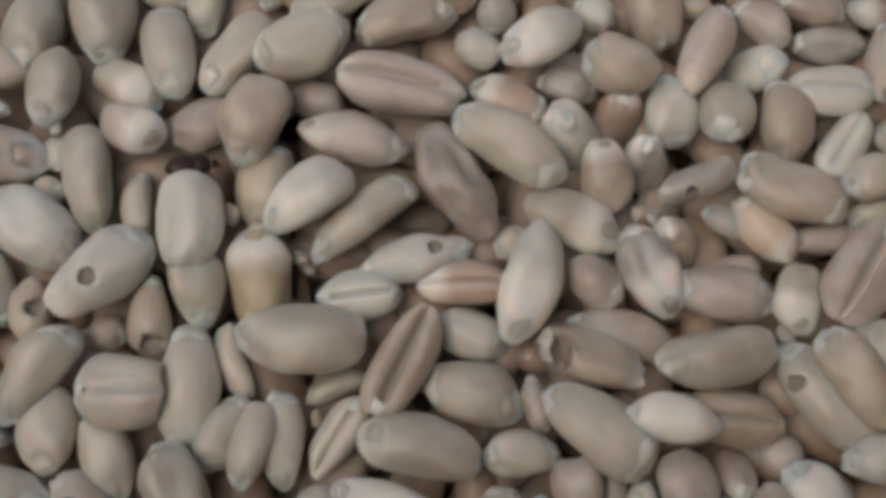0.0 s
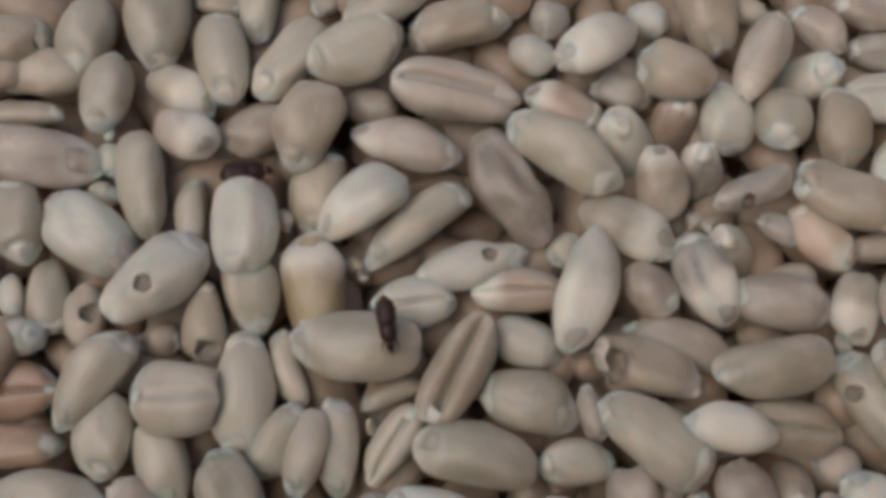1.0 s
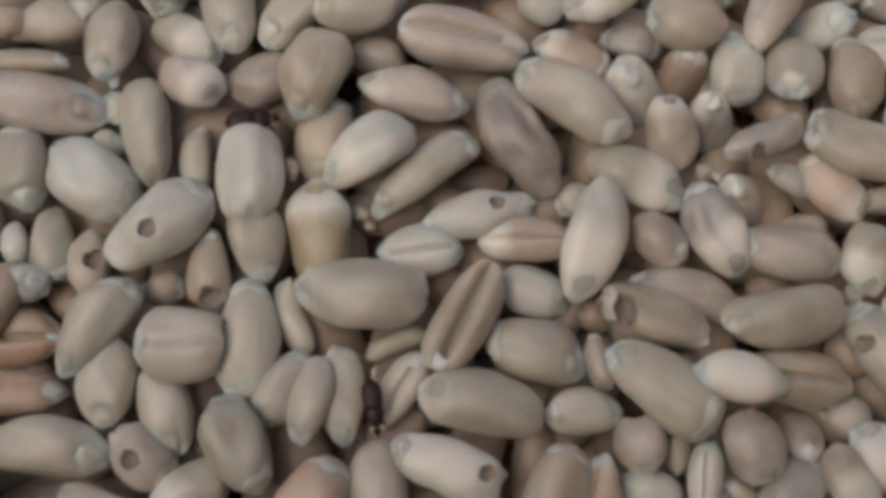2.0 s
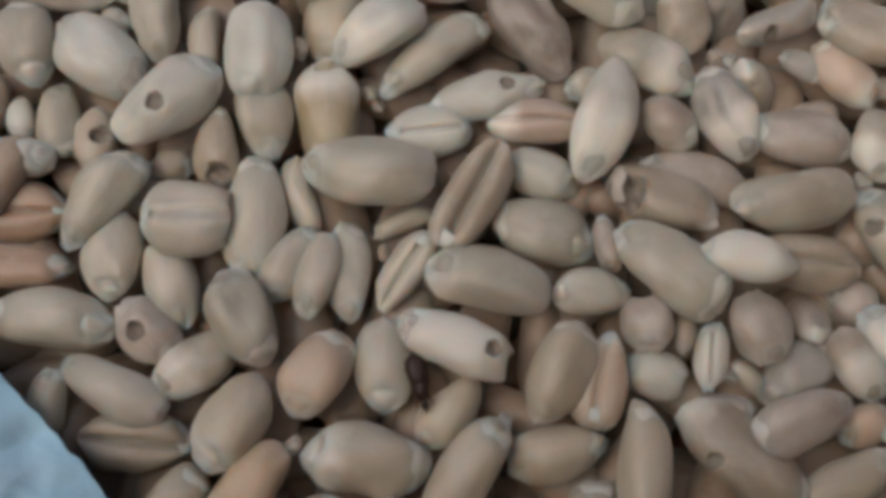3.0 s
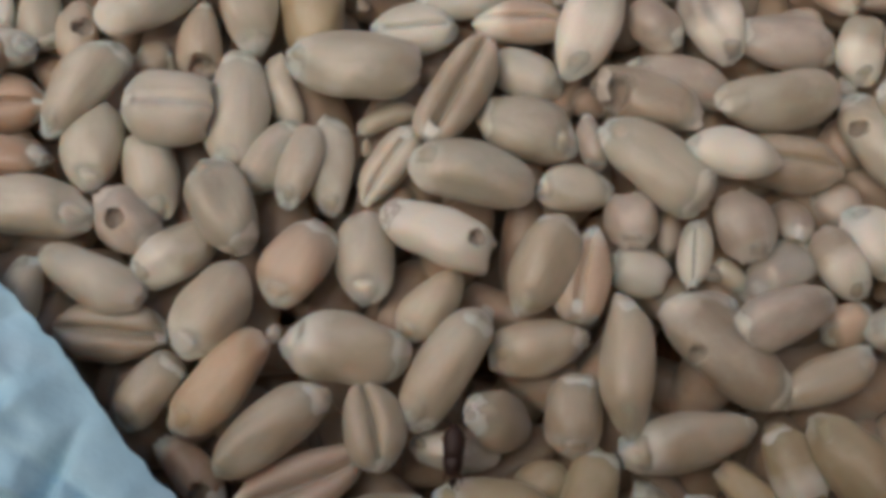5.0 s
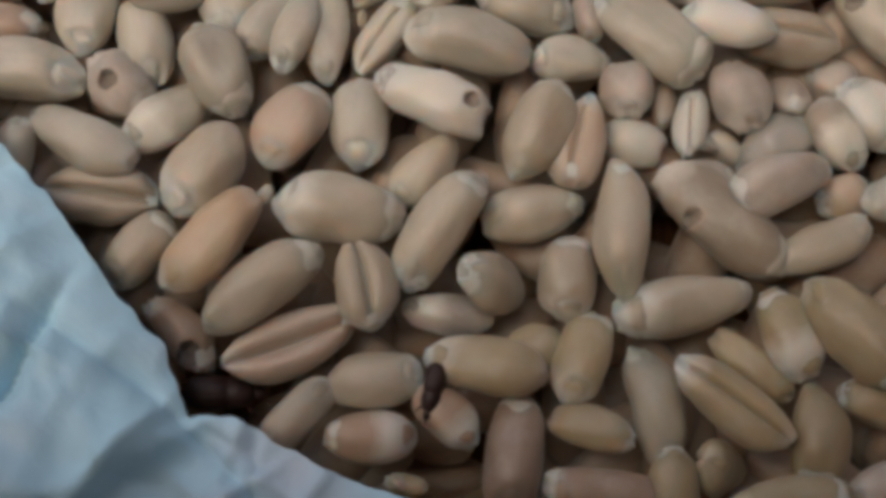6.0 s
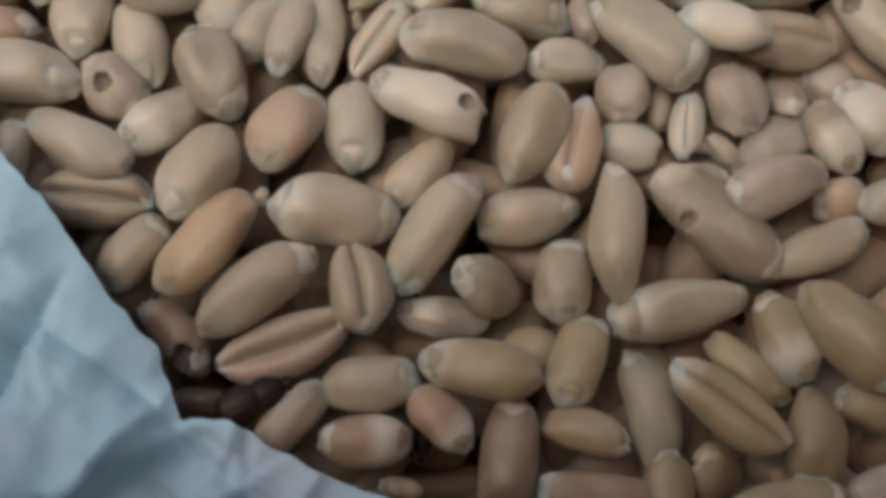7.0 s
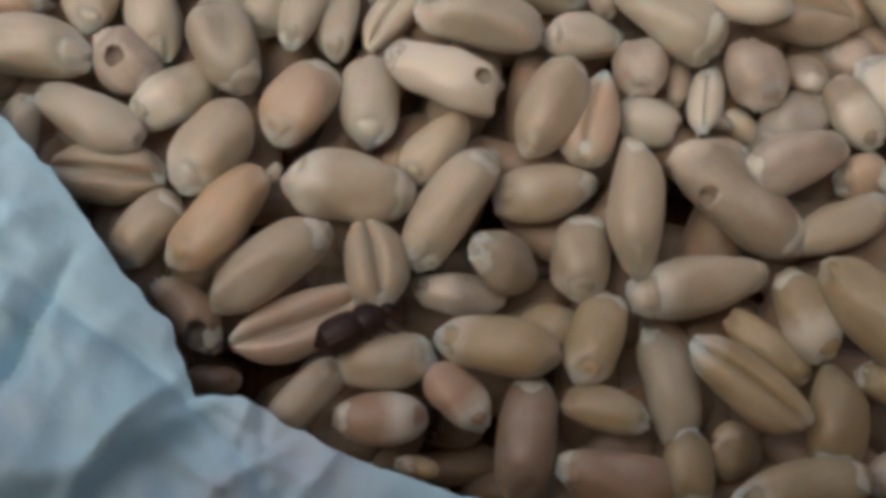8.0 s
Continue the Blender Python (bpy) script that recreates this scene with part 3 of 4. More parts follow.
kernel(-13.33, -12.61, 0.37, 5.58, 3.43, -62, -4, -5, "cream", germ=True)
kernel(5.52, 12.28, 0.16, 5.04, 3.03, 28, -2, -2, "chalk", mealy=0.6, form=(3.0, 2.4, 0.0), ragged=1.0)
kernel(2.16, 12.03, -0.85, 3.10, 2.24, -33, 2, -3, "chalk", broken=True)
kernel(3.16, 14.44, -1.49, 2.67, 2.27, 71, 3, -1, "grey")
kernel(9.95, 10.47, 0.42, 4.48, 3.53, -15, -0, 9, "tan")
kernel(11.81, 14.74, -0.64, 6.27, 3.36, 105, -1, -8, "tan", form=(2.4, 2.2, 0.0))
kernel(14.74, 11.48, 0.19, 6.00, 2.65, 62, -0, 2, "pink", holes=((-3.10, 0.08, 0.41),), form=(1.7, 2.2, 0.0))
kernel(18.22, 13.49, -0.69, 3.86, 2.30, 141, -1, 1, "pink")
kernel(17.83, 10.99, -1.86, 4.90, 2.80, 174, 62, -16, "chalk", germ=True)
kernel(10.03, 8.14, -1.60, 4.36, 2.49, -96, 62, 18, "brown")
kernel(12.84, 8.30, -1.00, 4.19, 3.19, -78, 12, 4, "chalk", form=(1.6, 2.5, 0.15))
kernel(15.86, 8.08, -0.59, 3.81, 3.05, 74, 12, -7, "cream", germ=True, form=(2.2, 2.0, -0.05))
kernel(19.19, 7.61, -0.80, 5.11, 3.04, 93, -3, 11, "tan")
kernel(21.85, 9.48, -0.84, 4.89, 3.12, -4, -3, 171, "chalk")
kernel(7.17, 6.99, -2.06, 6.27, 3.58, -30, 62, -4, "chalk", germ=True)
kernel(7.17, 10.03, -1.62, 3.55, 2.46, -11, -1, 4, "grey")
kernel(3.61, 8.77, -0.58, 4.74, 2.54, -23, -3, -7, "rosy", mealy=0.34)
kernel(3.61, 5.80, 0.42, 7.35, 3.16, -32, 0, 4, "cream", form=(2.3, 2.2, -0.05))
kernel(0.76, 4.11, -0.77, 7.51, 3.35, -57, 2, 1, "dusk", wrinkle=0.16, form=(2.6, 2.2, 0.0))
kernel(8.95, 4.46, -0.59, 4.37, 2.98, -86, -0, -4, "tan", mealy=0.36, form=(1.7, 2.4, 0.05))
kernel(11.50, 5.34, -1.58, 4.47, 2.55, -89, 56, 6, "grey", germ=True)
kernel(13.83, 3.89, 0.30, 4.93, 2.33, 26, -0, 75, "grey", broken=True, holes=((-0.87, -0.73, 0.35),))
kernel(18.97, 3.36, 0.18, 6.46, 3.24, -24, 0, 2, "tan")
kernel(17.55, 1.30, -0.57, 4.72, 2.58, 136, -1, 11, "peach", mealy=0.3)
kernel(20.88, 1.02, -1.46, 3.99, 1.84, 5, 1, 12, "pink")
kernel(7.19, 1.94, -0.74, 5.85, 3.15, 155, -2, 8, "cream", mealy=0.48, form=(2.4, 2.2, 0.0))
kernel(11.15, -1.01, -0.61, 5.70, 3.23, 114, -1, 8, "grey", mealy=0.5, wrinkle=0.10, form=(1.4, 2.0, 0.0))
kernel(12.67, 0.61, -1.60, 4.49, 2.57, -69, 62, 13, "tan", germ=True)
kernel(15.35, 1.86, -0.63, 2.44, 1.68, -33, -1, -15, "grey")
kernel(4.72, -1.72, 0.21, 7.34, 3.43, 73, -0, 16, "chalk", mealy=0.6, form=(1.8, 1.6, -0.05))
kernel(3.78, 0.86, -1.75, 2.04, 1.93, 36, -0, 14, "cream")
kernel(1.17, -1.63, -0.75, 5.36, 2.67, -0, -0, 183, "rosy", mealy=0.34)
kernel(8.26, -1.60, -0.74, 3.53, 2.70, 140, -1, 14, "pink", germ=True)
kernel(15.15, -2.12, -0.82, 5.73, 3.17, 171, 3, 9, "pink")
kernel(16.21, -0.60, -1.61, 2.44, 1.73, -0, -4, 15, "pink")
kernel(19.07, -2.55, -0.64, 4.24, 2.88, 84, 1, -1, "cream", mealy=0.52)
kernel(22.41, -1.35, 0.39, 6.48, 3.53, 58, -1, 175, "pink")
kernel(7.90, -5.70, -0.84, 6.32, 2.97, 161, 2, 3, "tan", holes=((1.87, 0.55, 1.00),), ragged=1.0)
kernel(9.74, -4.50, -1.48, 6.46, 2.47, -14, 2, 6, "pink")
kernel(14.40, -5.75, 0.23, 6.63, 3.37, 13, 2, 8, "cream", form=(2.2, 2.2, 0.0))
kernel(20.29, -7.78, -0.80, 7.38, 3.28, -54, -2, -16, "cream", holes=((-1.55, -1.12, 0.44),))
kernel(21.73, -6.92, 0.15, 6.21, 3.26, -57, -4, 10, "straw")
kernel(23.61, -5.56, 0.16, 4.61, 2.86, -45, 3, 12, "cream")
kernel(1.59, -4.25, -1.54, 4.21, 2.96, 159, -2, 11, "chalk")
kernel(1.71, -7.67, -0.83, 5.63, 3.45, 164, -2, -16, "cream", germ=True)
kernel(4.99, -8.14, -0.84, 3.25, 1.73, 104, 3, -75, "pink")
kernel(8.10, -9.36, 0.10, 6.84, 3.53, -38, -2, 7, "cream", form=(2.0, 3.2, 0.1))
kernel(11.69, -9.09, 0.95, 5.26, 2.44, -9, -3, -7, "chalk", mealy=0.8)
kernel(15.12, -8.87, -0.67, 5.81, 3.11, 177, 3, 170, "tan")
kernel(4.06, -10.74, -0.70, 4.13, 2.47, 8, 1, -4, "cream", germ=True)
# deep in a gap: dark brown here stands for the gap's shade
kernel(5.00, -5.32, -2.48, 2.16, 1.92, -8, -2, -2, "brown")
kernel(21.09, 14.63, -0.68, 4.04, 2.20, 164, -3, -1, "pink")
kernel(22.15, 12.54, -1.50, 4.61, 2.32, 172, -1, -13, "grey")
kernel(25.06, 11.08, -0.64, 5.10, 2.89, 78, 2, 17, "pink")
kernel(22.29, 6.15, -0.83, 4.99, 2.32, 55, 2, 174, "chalk")
kernel(23.88, 4.22, -0.59, 4.14, 2.59, 15, 3, -15, "cream")
kernel(24.11, 2.35, -1.52, 3.64, 1.90, 13, 0, 14, "cream")
kernel(24.55, 14.46, -1.58, 2.21, 1.88, -33, -0, 11, "chalk")
kernel(25.41, 6.56, -0.63, 2.86, 2.53, -6, 2, -8, "cream")
kernel(22.49, -11.18, 0.32, 4.02, 2.91, -1, -1, -7, "chalk")
kernel(14.57, 14.96, -1.55, 2.53, 1.86, -18, -2, -16, "cream")
kernel(8.87, 14.56, -1.74, 2.49, 2.17, -45, -4, -13, "chalk")
kernel(-23.29, -12.92, -0.57, 6.66, 3.30, 174, 1, -10, "cream", germ=True)
kernel(-18.45, -13.31, -0.90, 3.93, 3.08, -40, 6, 0, "pink", holes=((-0.25, -0.35, 0.5),), form=(2.3, 2.3, 0.0), ragged=1.0)
kernel(-19.83, -16.31, -0.63, 6.37, 2.61, -25, -3, 1, "ivory")
kernel(-23.14, -17.26, -0.72, 3.94, 2.31, -92, 4, 11, "cream")
kernel(-15.83, -14.98, -0.72, 5.32, 2.73, 38, -2, 3, "cream", mealy=0.5)
kernel(-2.65, -13.79, 0.38, 6.64, 2.94, -22, 3, 1, "chalk", broken=True, holes=((1.75, 0.45, 0.42),), mealy=0.9, form=(1.9, 2.6, 0.0), ragged=1.0)
kernel(-6.26, -14.74, -0.82, 4.99, 2.94, 94, 3, -3, "ivory", germ=True)
kernel(-9.57, -15.42, 0.16, 4.91, 3.40, 61, 1, -1, "peach", form=(2.1, 2.4, -0.05))
kernel(2.41, -15.05, 0.29, 5.58, 3.16, 66, -2, 12, "straw", form=(1.7, 2.4, 0.05))
kernel(4.62, -15.25, -0.25, 5.19, 2.75, -99, 2, 186, "peach", taper=True, cleft=1.3)
kernel(6.99, -12.22, -0.66, 3.25, 2.97, 93, -1, -13, "pink", mealy=0.2, ragged=1.0, broken=True)
kernel(9.06, -12.57, -1.64, 2.70, 1.41, 86, -3, -4, "pink")
kernel(10.16, -13.97, -0.58, 3.69, 1.79, 87, -2, 176, "chalk")
kernel(12.56, -12.46, -0.59, 3.92, 3.18, 108, 1, 11, "pink", mealy=0.2, ragged=1.0)
kernel(15.38, -11.80, -1.55, 3.77, 2.16, 88, 51, 4, "pink", germ=True)
kernel(7.54, -14.71, -1.65, 3.69, 2.61, -16, -4, -7, "chalk", broken=True)
kernel(12.11, -14.82, -1.59, 2.44, 1.64, -38, 2, -75, "cream", broken=True)
kernel(14.66, -14.51, -1.59, 4.89, 3.11, 42, 2, -5, "grey")
kernel(17.48, -14.14, -0.76, 4.18, 2.73, 120, -3, -15, "tan", mealy=0.62)
kernel(19.36, -12.87, -0.76, 4.29, 3.24, -50, 3, -8, "chalk", mealy=0.6)
kernel(17.72, -10.71, -1.74, 2.64, 2.31, -29, -3, 17, "pink")
kernel(-13.56, -18.01, 0.36, 5.53, 3.42, 57, 3, 9, "straw", germ=True)
kernel(-18.79, -18.80, -1.61, 5.79, 3.16, 177, -3, 165, "tan", cleft=2.2)
kernel(-16.39, -21.90, -0.73, 4.38, 2.72, 55, -4, -4, "straw")
kernel(-12.87, -21.43, 0.42, 6.49, 2.84, 53, 1, -4, "amber")
kernel(-6.97, -19.53, 0.22, 6.69, 3.44, -5, -3, -7, "straw", germ=True, mealy=0.34)
kernel(-10.34, -23.56, 0.42, 6.82, 2.98, 38, -3, 5, "straw", form=(2.6, 2.3, 0.0))
kernel(-5.48, -23.25, 0.35, 4.43, 2.99, 108, 1, 183, "straw", cleft=2.2)
kernel(-2.04, -20.40, 0.28, 6.98, 2.96, 60, -1, 1, "straw", form=(2.3, 2.2, 0.0))
kernel(-2.97, -17.06, -0.72, 4.57, 2.45, 49, -3, 14, "straw")
kernel(2.44, -18.91, -0.84, 5.25, 2.97, 12, -3, 2, "straw", form=(2.4, 1.4, -0.15))
kernel(0.58, -22.55, -0.72, 4.95, 2.83, 2, 53, -14, "straw", mealy=-0.1)
kernel(4.31, -22.23, -0.63, 4.23, 3.06, 88, -4, -1, "straw", germ=True)
kernel(6.62, -19.75, 0.25, 7.54, 2.93, 89, 3, 5, "straw", form=(1.6, 2.4, -0.12))
kernel(11.66, -18.90, -0.58, 8.21, 3.47, -40, 1, 11, "tan", holes=((-1.09, -1.25, 0.40),))
kernel(14.33, -17.20, 0.21, 5.81, 2.68, -154, -3, -15, "pink")
kernel(16.49, -19.98, -0.68, 5.76, 2.27, -154, -0, -6, "straw", form=(3.0, 1.9, -0.1))
kernel(17.98, -17.05, -1.54, 2.87, 2.23, 23, 3, 16, "peach")
kernel(20.07, -17.37, -0.74, 3.03, 2.44, 3, 3, -11, "chalk")
kernel(9.76, -23.22, -0.71, 7.16, 3.14, 15, 1, 9, "straw", germ=True, mealy=0.32, form=(2.2, 1.4, -0.12))
kernel(-1.49, -24.06, -1.47, 4.72, 2.12, -2, -0, -18, "grey", mealy=0.5)
kernel(0.36, -26.82, 0.19, 6.00, 2.79, -6, -4, -4, "honey_shade", germ=True, mealy=0.26)
kernel(5.02, -26.13, -0.70, 4.93, 2.87, 70, 4, 8, "honey_shade", germ=True)
kernel(2.80, -25.63, -1.45, 3.02, 2.47, -150, 2, -11, "honey_shade")
kernel(-4.66, -27.56, -0.76, 4.72, 2.82, -172, -0, 7, "straw", germ=True)
kernel(-8.79, -25.99, -0.76, 6.92, 2.95, 25, -1, 180, "rosy", cleft=2.6)
kernel(-8.36, -29.50, -0.78, 4.88, 2.14, -130, 4, -8, "tan")
kernel(-4.69, -30.23, -0.77, 4.52, 2.50, -174, -3, -1, "russet", mealy=0.45)
kernel(-1.26, -29.14, -0.59, 3.88, 2.38, 137, -2, -2, "russet", mealy=0.4)
kernel(1.86, -30.87, -0.85, 6.29, 2.79, 83, 2, -5, "brown")
kernel(5.48, -29.36, -0.68, 4.13, 2.27, 167, 4, 13, "honey_shade")
kernel(8.61, -27.97, -1.69, 6.27, 2.90, -73, 2, -18, "cream")
kernel(11.73, -27.99, 0.33, 6.68, 2.78, -34, 3, 170, "honey_shade", cleft=1.9)
kernel(13.26, -25.78, -1.63, 5.01, 2.12, 141, 2, -2, "honey_shade")
kernel(14.95, -24.40, -0.79, 4.85, 2.93, 113, -1, 8, "honey_shade", mealy=0.48, form=(2.6, 2.4, 0.0))
kernel(17.76, -24.42, 0.42, 6.88, 3.40, -46, -1, 18, "honey_shade", form=(2.2, 2.2, 0.0))
kernel(16.07, -29.17, -0.81, 5.23, 2.82, -92, 2, -3, "honey_shade")
kernel(18.81, -27.51, -0.78, 3.68, 2.43, -20, -1, -8, "honey_shade")
kernel(10.50, -16.57, -0.85, 3.62, 1.82, 7, 1, -75, "pink")
kernel(6.21, -32.37, -0.83, 6.22, 2.72, -3, -1, 14, "russet")
kernel(9.29, -31.82, -0.66, 3.60, 2.35, -86, 2, -0, "honey_shade")
kernel(11.70, -30.72, -1.90, 4.82, 2.75, 3, 62, 15, "honey_shade", mealy=-0.1)
kernel(14.17, -32.70, 0.15, 6.70, 2.66, 15, 2, -15, "honey_shade")
kernel(18.98, -31.41, -0.75, 3.84, 2.32, 22, -2, -7, "pink")
kernel(-14.28, -25.63, -1.66, 4.87, 2.25, -44, -3, -4, "brown", holes=((1.30, -0.33, 0.59),))
kernel(-12.94, -28.59, -2.59, 2.83, 1.55, -1, -0, 13, "brown")
kernel(-3.01, -32.28, -1.67, 2.07, 0.97, -11, 0, 8, "honey_shade", broken=True)


# ---- crumbs of broken kernels in the gaps ----
N_CRUMBS = [0]


def crumb(x, y, z, size, colour):
    """A chip of a broken kernel: an uneven lump with flats."""
    N_CRUMBS[0] += 1
    rng = random.Random(900 + N_CRUMBS[0])
    bm = bmesh.new()
    bmesh.ops.create_icosphere(bm, subdivisions=3, radius=1.0)
    flats = [(Vector((rng.uniform(-1, 1), rng.uniform(-1, 1), rng.uniform(-1, 1))).normalized(), rng.uniform(0.45, 0.8)) for _ in range(6)]
    for v in bm.verts:
        for n, lim in flats:
            over = v.co.dot(n) - lim
            if over > 0:
                v.co -= n * over * 0.9
        v.co *= 1 + 0.12 * noise.noise(v.co * 2.2 + Vector((N_CRUMBS[0], 0, 0)))
        v.co = Vector((v.co.x * 1.35, v.co.y, v.co.z * 0.7)) * size * 0.5 * MM
    me = bpy.data.meshes.new("kernel_crumb")
    bm.to_mesh(me)
    bm.free()
    me.materials.append(BRAN[colour] if colour != "flour" else FLOUR)
    ob = new("kernel_crumb", me)
    ob.color = (0, rng.random(), 0, 1)
    ob.matrix_basis = mm(x, y, z, rng.uniform(-30, 30), rng.uniform(-30, 30), rng.uniform(0, 360))
    tagged(ob, "small pale crumb of a broken wheat kernel", "crumb", "crumbs between the kernels")


crumb(-7.68, -0.09, -1.20, 0.88, "cream")
crumb(-7.31, -0.59, -1.60, 0.76, "pink")
crumb(-6.61, -8.91, -1.00, 0.76, "tan")
crumb(2.48, -3.77, -2.00, 0.70, "brown")
crumb(8.94, 1.00, -0.80, 1.00, "grey")
crumb(10.87, 2.24, -1.00, 1.06, "pink")
crumb(-21.75, 7.55, -1.20, 0.88, "chalk")
crumb(-11.48, 2.21, -0.80, 1.00, "cream")
crumb(8.92, -10.13, -1.40, 0.88, "pink")
crumb(-0.24, -17.73, -0.40, 1.17, "grey")
crumb(-10.70, -19.02, 0.00, 1.00, "grey")
crumb(10.96, -14.79, -1.00, 1.17, "grey")
crumb(-3.36, -32.17, -1.20, 0.76, "pink")
crumb(-2.02, -12.95, -0.80, 1.00, "grey")
crumb(4.01, -3.80, -1.40, 1.00, "russet")
crumb(18.42, -4.31, -1.00, 1.00, "grey")
crumb(11.58, 2.03, -0.80, 0.88, "grey")


# ---- the paper that lies over the corner of the heap ----
def paper_sheet():
    """A crumpled bluish sheet: its torn edge runs round a corner, and the sheet spreads away from there."""
    edge = [Vector(p) for p in ((-33.0, -7.2), (-28.0, -12.7), (-22.3, -18.3), (-20.5, -19.9), (-17.5, -23.5), (-16.5, -24.8), (-14.1, -27.0), (-13.6, -28.2), (-12.8, -30.0), (-10.7, -30.0), (-8.2, -31.3), (-5.7, -32.4), (-3.2, -33.1), (-1.1, -33.7), (3.1, -34.9), (8.3, -36.4))]
    cum = [0.0]
    for a, b in zip(edge, edge[1:]):
        cum.append(cum[-1] + (b - a).length)
    corner = cum[8]
    # sharp creases, most of them running one way
    rng = random.Random(21)
    creases = []
    for _ in range(90):
        a = rng.choice((0.75, 0.75, 0.95, -0.6, 1.5)) + rng.uniform(-0.25, 0.25)
        creases.append((rng.uniform(-34, 6), rng.uniform(-52, -6), math.cos(a), -math.sin(a), rng.choice((-1, 1)) * rng.uniform(0.25, 0.75), rng.uniform(0.22, 0.7), rng.uniform(2, 7)))
    ns, nt, reach = 220, 150, 34.0
    verts = []
    for i in range(ns + 1):
        s = cum[-1] * i / ns
        k = max(j for j in range(len(cum) - 1) if cum[j] <= s + 1e-9)
        e = edge[k].lerp(edge[k + 1], (s - cum[k]) / (cum[k + 1] - cum[k]))
        w = 1 / (1 + math.exp(-(s - corner) / 2.2))
        way = Vector((-0.86, -0.5)).lerp(Vector((-0.42, -0.9)), w).normalized()
        for j in range(nt + 1):
            t = reach * (j / nt) ** 1.25
            q = e + way * t + 0.22 * Vector((noise.noise((s * 0.9, 3, t)), noise.noise((s * 0.9, 7, t)))) * math.exp(-t / 2)
            c = Vector((q.x * 0.16, q.y * 0.16, 0))
            ridge = 1 - 2 * abs(noise.noise(c * 1.3 + Vector((4, 1, 2)))) - 0.4
            fold = 1 - 2 * abs(noise.noise((q.x * 0.32 - q.y * 0.3, q.x * 0.12 + q.y * 0.14, 5)))
            streak = 1 - 2.6 * abs(noise.noise((q.x * 0.34 + q.y * 0.30, q.x * 0.16 - q.y * 0.2, 8)))
            sharp = sum(h * math.exp(-abs((q.x - cx) * ny + (q.y - cy) * nx) / wd) * math.exp(-(((q.x - cx) * nx - (q.y - cy) * ny) / run) ** 2) for cx, cy, nx, ny, h, wd, run in creases)
            crumple = 0.55 * ridge + 0.35 * fold + 0.4 * streak + 2.3 * sharp + 0.16 * noise.noise((q.x * 0.9, q.y * 0.9, 1))
            lift = 3.4 * (1 - math.exp(-t / 7))
            z = 1.9 + lift * (1 - 0.35 * w) + crumple * min(1, 0.25 + t / 5) + 0.9 * math.exp(-((s - corner + 0.25 * t) / 1.2) ** 2) * min(1, t / 3) - 1.5 * (0.5 + 0.5 * math.tanh((s - corner - 1.2 + 0.25 * t) / 0.4)) * min(1, t / 4)
            verts.append((q.x * MM, q.y * MM, z * MM))
    faces = grid_faces(ns + 1, nt + 1, False)
    ob = new("paper_sheet", mesh_of("paper_sheet", verts, faces, [PAPER]))
    solid = ob.modifiers.new("thickness", "SOLIDIFY")
    solid.thickness, solid.offset = 0.14 * MM, -1
    tagged(ob, "crumpled bluish-white paper sheet lying over the wheat", "paper")


paper_sheet()


# ---- weevils ----
def lathe(stations, nv=20, flat=1.0, ribs=0, deep=0.0, under=0.7, start=0.0, sweep=360.0):
    """A body along x from (x, half width, z centre) stations, in millimetres, with ribs along it."""
    pts = []
    for sx, r, cz in stations:
        for j in range(nv):
            a = radians(start + sweep * j / (nv if sweep > 359 else nv - 1))
            k = 1 + deep * math.cos(ribs * a) if ribs else 1
            s = math.sin(a)
            pts.append((sx * MM, r * k * math.cos(a) * MM, (cz + r * k * flat * (s if s > 0 else under * s)) * MM))
    n = len(stations)
    faces = [tuple(reversed(f)) for f in grid_faces(n, nv, sweep > 359)] + [tuple(range(nv)), tuple((n - 1) * nv + j for j in range(nv - 1, -1, -1))]
    return pts, faces


def tube(points, radii, nv=7):
    """A thin limb through points, in millimetres."""
    pts = []
    for i, p in enumerate(points):
        a = Vector(points[min(i + 1, len(points) - 1)]) - Vector(points[max(i - 1, 0)])
        q = a.to_track_quat("Z", "Y")
        for j in range(nv):
            b = 2 * math.pi * j / nv
            pts.append((Vector(p) + q @ Vector((radii[i] * math.cos(b), radii[i] * math.sin(b), 0))) * MM)
    n = len(points)
    return pts, grid_faces(n, nv) + [tuple(range(nv - 1, -1, -1)), tuple((n - 1) * nv + j for j in range(nv))]


